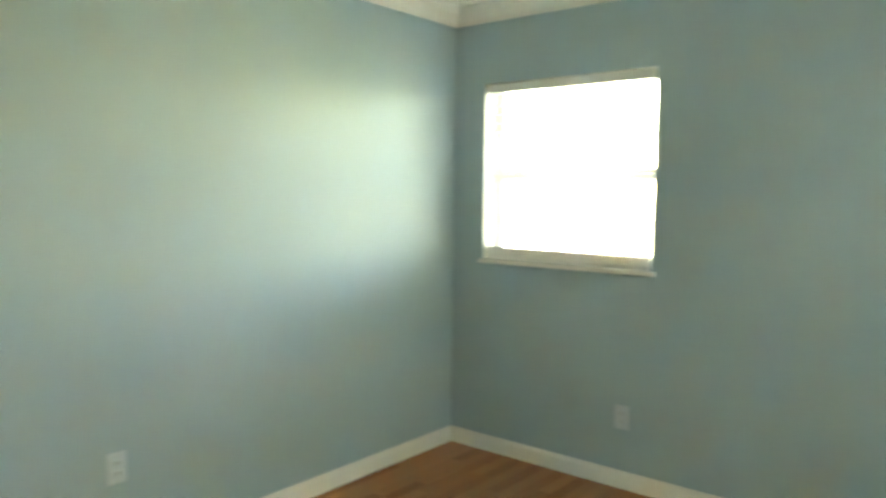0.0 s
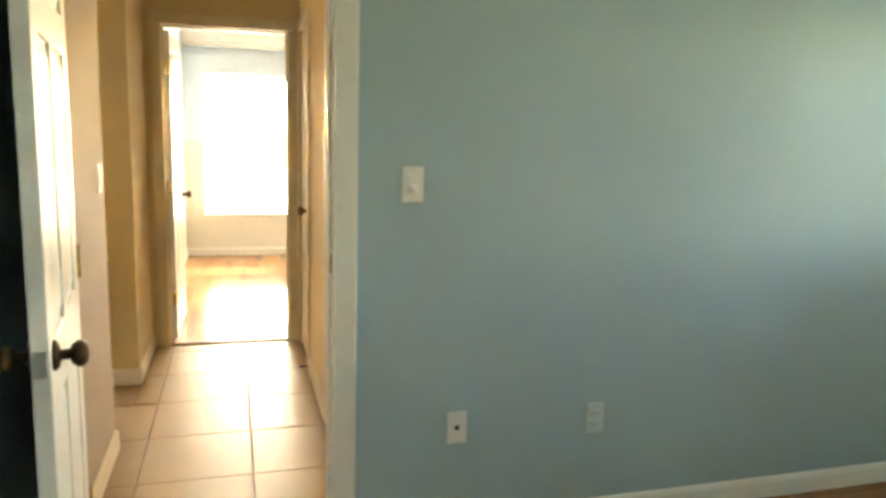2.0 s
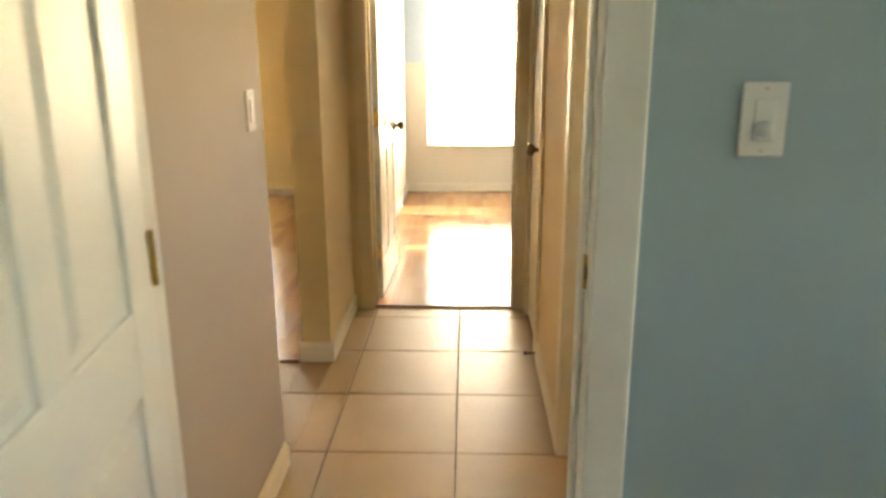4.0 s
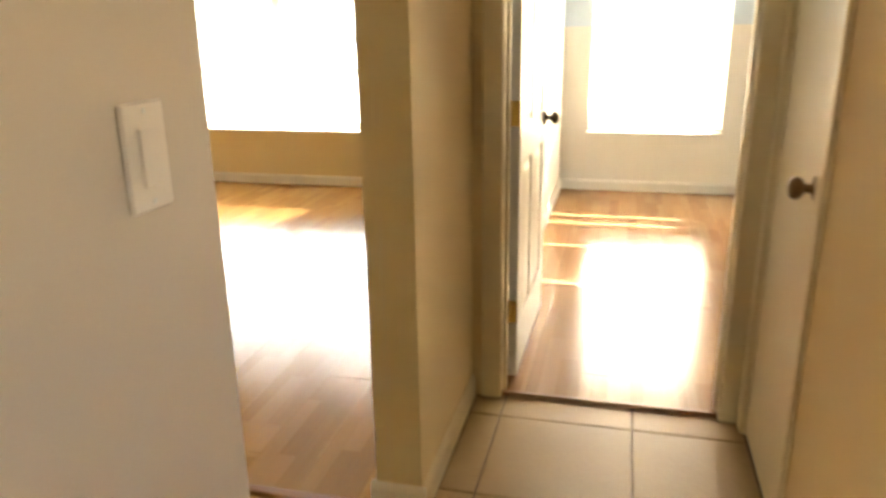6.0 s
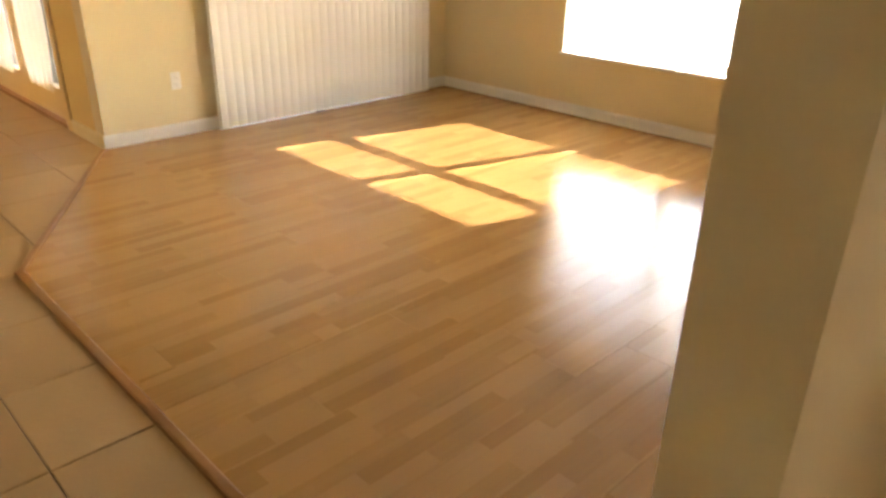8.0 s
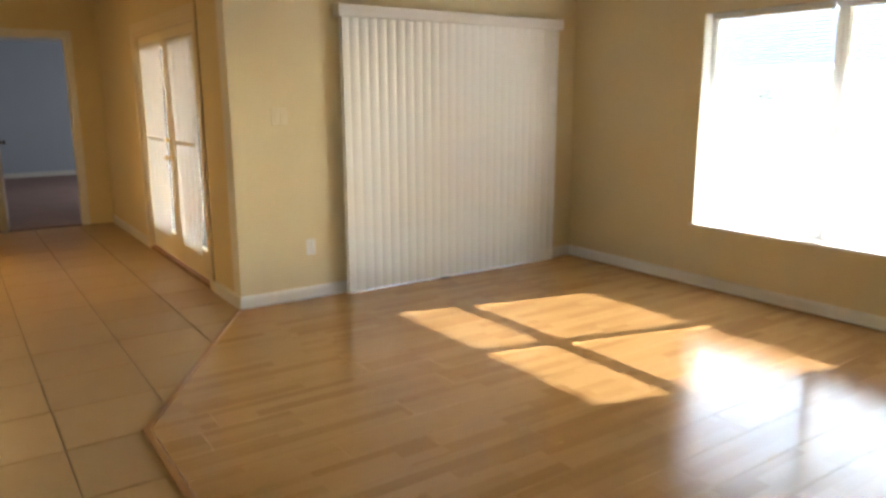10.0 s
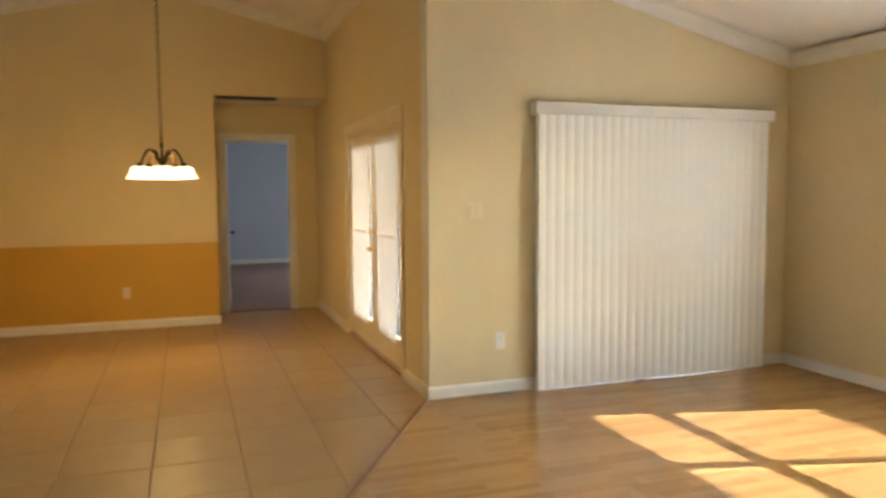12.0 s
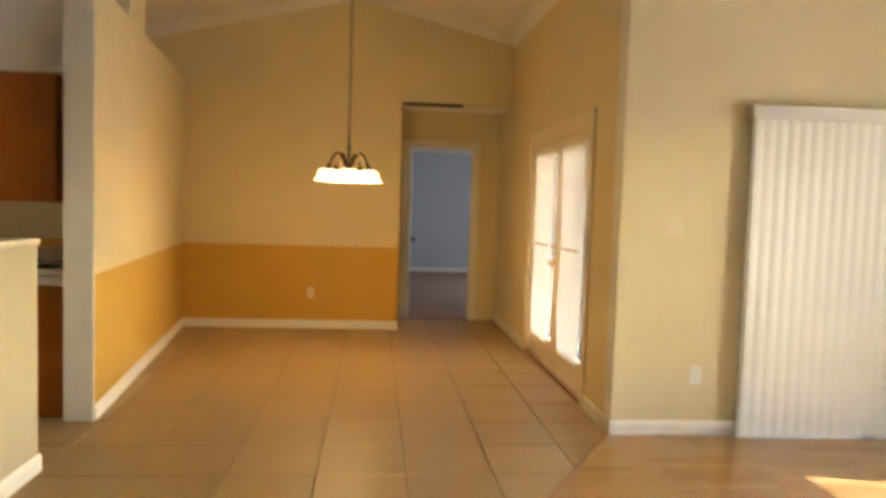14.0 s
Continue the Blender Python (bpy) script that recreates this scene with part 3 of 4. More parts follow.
# door trims
casing("y", 0.0, -1, -0.06, 0.715, 2.05)
casing("y", 0.12, 1, -0.06, 0.715, 2.05, legs=(False, True))
jamb("y", 0.0, 0.12, -0.08, 0.735, 2.07)
casing("y", 2.63, -1, 0.0, 0.765, 2.05, w=0.072, label="cream door casing", paint=TRIM_CREAM)
casing("y", 2.75, 1, 0.0, 0.765, 2.05, w=0.07)
jamb("y", 2.63, 2.75, -0.02, 0.785, 2.07, paint=TRIM_CREAM, label="cream painted door jamb")
casing("x", XR, -1, 0.42, 1.11, 2.05, label="cream door casing", paint=TRIM_CREAM)
jamb("x", XR, 0.96, 0.40, 1.13, 2.07, paint=TRIM_CREAM, label="cream painted door jamb")
casing("x", XR, -1, 2.03, 2.55, 2.05, w=0.06, label="cream door casing", paint=TRIM_CREAM)
jamb("x", XR, 0.96, 2.01, 2.57, 2.07, paint=TRIM_CREAM, label="cream painted door jamb")
casing("x", -9.144, 1, 1.79, 2.545, 2.08)
jamb("x", -9.264, -9.144, 1.77, 2.565, 2.10)
casing("y", YF, -1, -7.30, -5.40, 2.0, w=0.085, label="cream door casing", paint=TRIM_CREAM)

# ---- doors ----


def knob_bm(sign):
    """A round knob on its rosette, along x."""
    p = [(0.032, 0), (0.032, 0.005), (0.026, 0.010), (0.011, 0.014), (0.011, 0.030), (0.020, 0.034), (0.0275, 0.044), (0.028, 0.052), (0.022, 0.062), (0.008, 0.066)]
    bm = lathe(p, 18, "X")
    if sign < 0:
        bmesh.ops.scale(bm, vec=(-1, 1, 1), verts=list(bm.verts))
        bmesh.ops.reverse_faces(bm, faces=list(bm.faces))
    return bm


def panel_door(name, m, w, h, label, knob=BRONZE, hinge=BRASS, knob_z=0.93, knob_sides=(1, -1), hinges=True, n=1):
    """A six-panel leaf. Local: hinge line at the origin, leaf along +y, thickness along x (centred)."""
    door = tagged(thing(name, label, "door", m=m), kind="structure")
    t = 0.035
    part("slab", block((-0.007, 0.004, 0.012), (0.007, w - 0.004, h - 0.004)), DOOR_WHITE, door)
    st, mid = 0.105, 0.09
    for y0, y1 in ((0.002, st), (w - st, w - 0.002)):
        part("stile", block((-t / 2, y0, 0.010), (t / 2, y1, h), 0.0025), DOOR_WHITE, door)
    rails = ((0.010, 0.23), (0.83, 0.97), (1.60, 1.70), (h - 0.11, h))
    for z0, z1 in rails:
        part("rail", block((-t / 2 + 0.0005, st - 0.001, z0), (t / 2 - 0.0005, w - st + 0.001, z1), 0.0025), DOOR_WHITE, door)
    cy = w / 2
    part("mullion", block((-t / 2 + 0.001, cy - mid / 2, 0.22), (t / 2 - 0.001, cy + mid / 2, h - 0.10), 0.0025), DOOR_WHITE, door)
    for (a0, a1), (b0, b1) in zip(rails, rails[1:]):
        for y0, y1 in ((st, cy - mid / 2), (cy + mid / 2, w - st)):
            bm = bmesh.new()
            for s in (-1, 1):
                g = 0.012
                y, Y, z, Z = y0 + g, y1 - g, a1 + g, b0 - g
                q = [(0.0065 * s, y, z), (0.0065 * s, Y, z), (0.0065 * s, Y, Z), (0.0065 * s, y, Z)]
                k = 0.028
                q2 = [(0.0145 * s, y + k, z + k), (0.0145 * s, Y - k, z + k), (0.0145 * s, Y - k, Z - k), (0.0145 * s, y + k, Z - k)]
                a = [bm.verts.new(p) for p in q]
                b = [bm.verts.new(p) for p in q2]
                for i in range(4):
                    bm.faces.new((a[i], a[(i + 1) % 4], b[(i + 1) % 4], b[i]))
                bm.faces.new(b)
                bm.faces.new(a)
            part("panel", bm, DOOR_WHITE, door)
    for s in knob_sides:
        k = part("knob", shift(knob_bm(s), s * t / 2, w - 0.062, knob_z), knob, door, "dark bronze round knob", True)
    part("latch_plate", block((-0.012, w - 0.003, knob_z - 0.028), (0.012, w + 0.001, knob_z + 0.028), 0.001), STEEL, door, "steel latch plate")
    if hinges:
        for z in (0.28, 1.03, 1.80):
            hg = part("hinge", block((-0.016, -0.004, z - 0.045), (0.016, 0.0015, z + 0.045), 0.001), hinge, door, "brass butt hinge")
            part("barrel", shift(lathe([(0.006, -0.048), (0.006, 0.048)], 10), (t / 2 + 0.002) * (1 if n > 0 else -1), -0.006, z), hinge, hg)
    return door


panel_door("door_1", pose(-0.041, -0.004, 0, 0, 0, 186.7), 0.755, 2.03, "white six-panel bedroom door standing open", knob=BRONZE, knob_z=0.955, n=-1)
panel_door("door_2", pose(0.016, 2.785, 0, 0, 0, -0.8), 0.755, 2.03, "white six-panel bedroom door standing open", n=-1)
closet = tagged(thing("door_3", "narrow plain cream closet door, closed", "door", m=pose(XR + 0.02, 2.549, 0, 0, 0, 180)), kind="structure")
part("slab", block((-0.0175, 0.002, 0.010), (0.0175, 0.517, 2.025), 0.002), TRIM_CREAM, closet)
part("knob", shift(knob_bm(1), 0.0175, 0.47, 0.95), ANTIQUE, closet, "antique brass round knob", True)
panel_door("door_4", pose(-9.285, 1.792, 0, 0, 0, 86), 0.75, 2.05, "white door of the blue bedroom, open", hinges=False)
# bathroom strike plate and its door, swung in out of the way
panel_door("door_5", pose(0.985, 0.425, 0, 0, 0, -88), 0.68, 2.03, "white bathroom door standing open inside", hinges=False)


def strike(place, size, label="dark strike plate on the door jamb", metal=BRONZE):
    ob = thing("strike_plate", label, "strike plate", m=pose(*place))
    x, y, z = size
    part("plate", block((-x / 2, -y / 2, -z / 2), (x / 2, y / 2, z / 2), 0.001), metal, ob)
    part("latch_hole", block((-x / 5, -y / 1.4, -z / 5), (x / 5, y / 1.4, z / 5)), DARK, ob)
    return ob


strike((0.928, 1.108, 0.93), (0.032, 0.006, 0.042), "aged brass strike plate on the bathroom door jamb", ANTIQUE)
strike((0.712, 0.048, 1.0), (0.006, 0.04, 0.06), "brass strike plate on the bedroom door jamb", BRASS)


def glazed_doors():
    """Two glazed leaves with sheer curtains, and the sill under them."""
    x0, x1, h = -7.30, -5.40, 2.0
    fr = tagged(thing("door_6", "cream glazed double doors with sheer curtains", "door", m=pose(0, 0, 0)), kind="structure")
    y0, y1 = YF + 0.03, YF + 0.075
    part("sill", block((x0, YF - 0.006, 0.0), (x1, YF + 0.14, 0.024), 0.004), STRIP, fr, "dark brown threshold")
    for a, b in ((x0, x0 + 0.03), (x1 - 0.03, x1)):
        part("frame", block((a, YF, 0.03), (b, YF + 0.14, h)), TRIM_CREAM, fr)
    part("frame", block((x0 + 0.03, YF, h - 0.03), (x1 - 0.03, YF + 0.14, h)), TRIM_CREAM, fr)
    mid = (x0 + x1) / 2
    for a, b, side in ((x0 + 0.032, mid - 0.002, 1), (mid + 0.002, x1 - 0.032, -1)):
        leaf = part("leaf", block((a, y0, 0.035), (a + 0.12, y1, h - 0.032), 0.003), TRIM_CREAM, fr, "cream glazed door leaf")
        part("stile", block((b - 0.12, y0, 0.035), (b, y1, h - 0.032), 0.003), TRIM_CREAM, leaf)
        part("rail", block((a + 0.12, y0, 0.035), (b - 0.12, y1, 0.26), 0.003), TRIM_CREAM, leaf)
        part("rail", block((a + 0.12, y0, h - 0.16), (b - 0.12, y1, h - 0.032), 0.003), TRIM_CREAM, leaf)
        pane = part("pane", block((a + 0.115, YF + 0.05, 0.255), (b - 0.115, YF + 0.056, h - 0.155)), GLASS, leaf)
        pane.visible_shadow = False
        for k in range(1, 3):
            xx = a + 0.12 + (b - a - 0.24) * k / 3
            part("glazing_bar", block((xx - 0.009, YF + 0.058, 0.26), (xx + 0.009, y1, h - 0.16)), TRIM_CREAM, leaf)
        for k in range(1, 5):
            zz = 0.26 + (h - 0.42) * k / 5
            part("glazing_bar", block((a + 0.12, YF + 0.060, zz - 0.009), (b - 0.12, y1 - 0.002, zz + 0.009)), TRIM_CREAM, leaf)
    for z, r in ((0.93, 0.9), (1.08, 0.7)):
        k = knob_bm(1)
        turned(k, pose(mid - 0.065, y0, z, 0, 0, -90) @ Matrix.Scale(r, 4))
        part("knob", k, BRASS, fr, "brass knob and deadbolt")
    return fr


glazed_doors()


def curtain(x0, x1, z0, z1, seed):
    """A sheer panel gathered on two rods and pinched in the middle."""
    rnd = random.Random(seed)
    ob = thing("sheer_curtain", "white sheer curtain gathered on the glazed door", "curtain", "sheer curtains", pose((x0 + x1) / 2, YF + 0.012, z0))
    bm = bmesh.new()
    nx, nz = 72, 24
    w, h = x1 - x0, z1 - z0
    ph = [rnd.uniform(0, 6.28) for _ in range(3)]
    grid = []
    for j in range(nz + 1):
        v = j / nz
        pinch = 1 - 0.13 * math.exp(-((v - 0.52) / 0.16) ** 2) - 0.10 * math.exp(-(v / 0.10) ** 2)
        row = []
        for i in range(nx + 1):
            u = i / nx
            d = 0.007 * math.sin(u * 62 + ph[0] + 0.5 * math.sin(v * 3)) + 0.004 * math.sin(u * 31 + ph[1] + v * 2)
            low = max(0.0, 1 - v / 0.42)
            row.append(bm.verts.new(((u - 0.5) * w * pinch - max(0.0, u - 0.5) * w * 0.26 * low, d, v * h)))
        grid.append(row)
    for j in range(nz):
        for i in range(nx):
            bm.faces.new((grid[j][i], grid[j][i + 1], grid[j + 1][i + 1], grid[j + 1][i]))
    part("cloth", bm, LACE, ob, smooth=True)
    part("rod", turned(lathe([(0.005, -w / 2 - 0.02), (0.005, w / 2 + 0.02)], 8, "X"), pose(0, 0, h - 0.015)), BRASS, ob)
    part("tie", block((-w * 0.44, -0.015, h * 0.5), (w * 0.44, -0.009, h * 0.5 + 0.03), 0.004), LACE, ob, "cloth tie-back band")
    return ob


curtain(-7.18, -6.455, 0.22, 1.90, 3)
curtain(-6.245, -5.52, 0.22, 1.90, 8)


# ---- windows ----


def window(name, axis, face, depth, a, b, z0, z1, units, label):
    """Single-hung units set in a wall opening. face: the inner wall face; depth: how far back the frame sits (signed)."""
    win = tagged(thing(name, label, "window"), kind="structure")

    def bx(lo, hi, d0, d1, nm, material, parent, w=0.003):
        u0, u1 = sorted((face + d0, face + d1))
        l = (u0, lo[0], lo[1]) if axis == "x" else (lo[0], u0, lo[1])
        h = (u1, hi[0], hi[1]) if axis == "x" else (hi[0], u1, hi[1])
        return part(nm, block(l, h, w), material, parent)
    s = 1 if depth > 0 else -1
    d, D = depth, depth + 0.05 * s
    bx((a - 0.02, z0 - 0.022), (b + 0.02, z0 - 0.001), -0.022 * s, depth, "window_sill", TRIM, win)
    fw = 0.035
    n = units
    cw = (b - a) / n
    for k in range(n):
        u, v = a + k * cw, a + (k + 1) * cw
        frm = bx((u, z0), (u + fw, z1), d, D, "window_frame", VINYL, win)
        bx((v - fw, z0), (v, z1), d, D, "side", VINYL, frm)
        bx((u + fw, z0), (v - fw, z0 + fw), d, D, "bottom", VINYL, frm)
        bx((u + fw, z1 - fw), (v - fw, z1), d, D, "top", VINYL, frm)
        zm = z0 + (z1 - z0) * 0.485
        sash = bx((u + fw, zm - 0.03), (v - fw, zm + 0.03), d + 0.004 * s, D - 0.008 * s, "meeting_rail", VINYL, win)
        for p0, p1 in ((z0 + fw, zm - 0.03), (zm + 0.03, z1 - fw)):
            g = bx((u + fw + 0.012, p0 + 0.012), (v - fw - 0.012, p1 - 0.012), d + 0.02 * s, d + 0.025 * s, "pane", GLASS, win, 0)
            g.visible_shadow = False
            bx((u + fw, p0), (u + fw + 0.014, p1), d + 0.008 * s, D - 0.012 * s, "sash_stile", VINYL, win, 0.001)
            bx((v - fw - 0.014, p0), (v - fw, p1), d + 0.008 * s, D - 0.012 * s, "sash_stile", VINYL, win, 0.001)
    return win


window("window_1", "x", 3.636, 0.105, -1.17, -0.21, 1.07, 2.01, 1, "white single-hung window behind horizontal blinds")
window("window_2", "y", YW, 0.085, -3.42, -1.52, 0.48, 2.0, 2, "wide white window of two single-hung units")
window("window_3", "y", 6.18, 0.085, 0.11, 1.12, 0.48, 2.02, 1, "tall white single-hung bedroom window")
window("window_4", "x", XB, -0.09, 3.76, 5.60, 0.0, 1.98, 2, "sliding patio door hidden behind the vertical blinds")


def blind(label, axis, at, a, b, z0, z1, step, tilt, slat_w=0.048, stack=0, raised=()):
    """Horizontal blind: head rail, slats, bottom rail, ladder cords."""
    ob = thing("horizontal_blind", label, "blind", "", pose(at, (a + b) / 2, z0) if axis == "x" else pose((a + b) / 2, at, z0, 0, 0, 90))
    w = (b - a) / 2
    part("head_rail", block((-0.025, -w, z1 - z0 - 0.045), (0.025, w, z1 - z0), 0.003), SLAT, ob)
    part("bottom_rail", block((-0.024, -w, 0.0), (0.024, w, 0.022), 0.004), SLAT, ob)
    n = int((z1 - z0 - 0.075 - stack * 0.006) / step)
    me = mesh_of("slat", turned(block((-slat_w / 2, -w, -0.0013), (slat_w / 2, w, 0.0013)), pose(0, 0, 0, 0, tilt, 0)), SLAT)
    for k in range(n):
        s = new("slat", me)
        s.parent = ob
        s.location = (0, 0, 0.045 + stack * 0.006 + k * step + (0.013 if k in raised else 0.0))
    flat = mesh_of("slat", block((-slat_w / 2, -w, -0.002), (slat_w / 2, w, 0.002)), SLAT) if stack else None
    for k in range(stack):
        s = new("slat", flat)
        s.parent = ob
        s.location = (0, 0, 0.026 + k * 0.006)
    for y in (-w * 0.72, w * 0.72):
        part("cord", block((-0.001, y - 0.001, 0.02), (0.001, y + 0.001, z1 - z0 - 0.04)), SLAT, ob)
    return ob


blind("white horizontal blind lowered over the bedroom window", "x", 3.664, -1.155, -0.225, 1.072, 2.005, 0.046, 4, stack=7)
for a, b in ((-3.372, -2.518), (-2.422, -1.568)):
    blind("white horizontal blind lowered over half of the wide window, slats open", "y", YW + 0.04, a, b, 0.525, 1.995, 0.0235, -1, 0.025)
blind("white horizontal blind lowered over the tall window", "y", 6.21, 0.125, 1.105, 0.50, 2.01, 0.043, 11, raised=(1, 4, 5, 12, 22))


def vertical_blinds():
    y0, y1, top = 3.655, 5.70, 2.052
    ob = thing("vertical_blinds", "closed white vertical blinds under a plain valance", "blinds", m=pose(XB + 0.07, (y0 + y1) / 2, 0))
    w = (y1 - y0) / 2
    part("valance", block((0.012, -w - 0.02, top - 0.085), (0.026, w + 0.02, top), 0.003), TRIM, ob, "white valance board")
    for s in (-1, 1):
        part("valance_return", block((-0.068, s * (w + 0.012) - 0.008, top - 0.085), (0.012, s * (w + 0.012) + 0.008, top), 0.002), TRIM, ob)
    part("valance_top", block((-0.068, -w - 0.004, top - 0.012), (0.0115, w + 0.004, top - 0.002)), TRIM, ob)
    part("head_track", block((-0.03, -w + 0.01, top - 0.06), (0.004, w - 0.01, top - 0.025), 0.002), STEEL, ob)
    n = 27
    bm = bmesh.new()
    ww, k = 0.099, 8
    f = [[bm.verts.new(((0.012 * (1 - (2 * i / k - 1) ** 2)) + dz, (i / k - 0.5) * ww, z)) for i in range(k + 1)] for z in (0.0092, top - 0.055) for dz in (0, -0.0012)]
    a, a2, b, b2 = f
    for i in range(k):
        bm.faces.new((a[i], a[i + 1], b[i + 1], b[i]))
        bm.faces.new((a2[i + 1], a2[i], b2[i], b2[i + 1]))
        bm.faces.new((a[i], a2[i], a2[i + 1], a[i + 1]))
        bm.faces.new((b[i + 1], b2[i + 1], b2[i], b[i]))
    bm.faces.new((a[0], b[0], b2[0], a2[0]))
    bm.faces.new((a[k], a2[k], b2[k], b[k]))
    me = mesh_of("vane", bm, VANE)
    rnd = random.Random(5)
    for i in range(n):
        v = new("vane", me)
        v.parent = ob
        v.matrix_local = pose(-0.014, -w + 0.045 + i * (2 * w - 0.09) / (n - 1), 0, 0, 0, 6.5 + rnd.uniform(-0.9, 0.9))
    # end vane turned edge-on, and the loose chain ends at the floor
    part("end_vane", block((-0.034, -w + 0.004, 0.012), (0.012, -w + 0.014, top - 0.055), 0.002), VANE, ob)
    part("end_vane", block((-0.066, w - 0.010, 0.012), (-0.004, w - 0.006, top - 0.055), 0.001), VANE, ob)
    return ob


vertical_blinds()
ob = thing("blind_weight", "small dark weight fallen from a blind vane onto the floor", "weight", m=pose(XB + 0.10, 4.50, 0))
part("body", block((-0.012, -0.04, 0.003), (0.012, 0.04, 0.022), 0.004), DARK, ob)


# ---- plates on the walls ----


def wall_plate(name, m, kind, label, category, skin=PLATE):
    """Local: plate in the x-z plane, facing -y."""
    ob = thing(name, label, category, m=m)
    wide = 0.115 if kind == "double" else 0.072
    part("plate", block((-wide / 2, -0.006, -0.058), (wide / 2, 0, 0.058), 0.003), skin, ob)
    if kind == "outlet":
        for z in (-0.02, 0.02):
            s = part("socket", block((-0.017, -0.009, z - 0.014), (0.017, -0.005, z + 0.014), 0.003), skin, ob)
            for x in (-0.007, 0.007):
                part("slot", block((x - 0.0012, -0.0095, z - 0.005), (x + 0.0012, -0.0085, z + 0.006)), DARK, s)
    elif kind == "jack":
        part("jack", block((-0.008, -0.009, -0.008), (0.008, -0.005, 0.008), 0.001), DARK, ob, "dark phone socket")
    elif kind == "dimmer":
        part("rocker", block((-0.017, -0.010, -0.033), (0.017, -0.005, 0.033), 0.003), skin, ob)
        part("dial", turned(lathe([(0.014, 0), (0.013, 0.012), (0.004, 0.014)], 16), pose(0, -0.010, -0.014, 90, 0, 0)), skin, ob, "round white dial", True)
    elif kind == "blank":
        pass
    else:
        for x in ((-0.023, 0.023) if kind == "double" else (0,)):
            part("rocker", block((x - 0.016, -0.010, -0.033), (x + 0.016, -0.005, 0.033), 0.003), skin, ob)
    for z in (-0.048, 0.048):
        part("screw", turned(lathe([(0.003, 0), (0.003, 0.0015)], 8), pose(0, -0.006, z, 90, 0, 0)), STEEL, ob)
    return ob


def facing(x, y, z, way):
    return pose(x, y, z, 0, 0, {"S": 0, "E": 90, "N": 180, "W": -90}[way])


wall_plate("light_switch", facing(0.97, 0, 1.26, "S"), "dimmer", "white dimmer switch on the blue-grey wall", "switch")
wall_plate("phone_jack", facing(1.145, 0, 0.42, "S"), "jack", "white phone jack plate with a dark socket", "wall plate")
wall_plate("wall_outlet", facing(1.675, 0, 0.41, "S"), "outlet", "blue-grey painted double outlet on the blue-grey wall", "outlet", PLATE_BLUE)
wall_plate("wall_outlet", facing(3.636, -1.05, 0.355, "W"), "outlet", "blue-grey painted double outlet under the bedroom window", "outlet", PLATE_BLUE)
wall_plate("light_switch", facing(XH, 0.90, 1.21, "E"), "switch", "rocker switch on the hall wall, plate darkened for shade", "switch", PLATE_SHADE)
wall_plate("light_switch", facing(XB, 3.21, 1.30, "E"), "double", "almond double switch beside the vertical blinds", "switch", PLATE_ALMOND)
wall_plate("wall_outlet", facing(XB, 3.40, 0.38, "E"), "outlet", "white double outlet on the tan wall", "outlet")
wall_plate("wall_outlet", facing(XD, 0.71, 0.39, "E"), "outlet", "almond double outlet on the orange wall", "outlet", PLATE_ALMOND)
kp = KA + K_ALONG * 1.15
wall_plate("wall_outlet", pose(kp.x, kp.y, 0.36, 0, 0, 180 + math.degrees(math.atan2(K_OUT.y, K_OUT.x)) - 90), "blank", "painted-over plate on the orange dividing wall", "wall plate", PAINT_ORANGE)

# door stop at the foot of the closet door
ob = thing("door_stop", "small dark door stop at the baseboard", "door stop", m=pose(XR - 0.017, 1.95, 0.03))
part("stem", lathe([(0.009, 0.018), (0.009, 0.010), (0.005, 0.008), (0.005, -0.035)], 10, "X"), DARK, ob)
part("tip", lathe([(0.009, -0.035), (0.009, -0.048)], 10, "X"), DARK, ob)

# ---- great room things ----


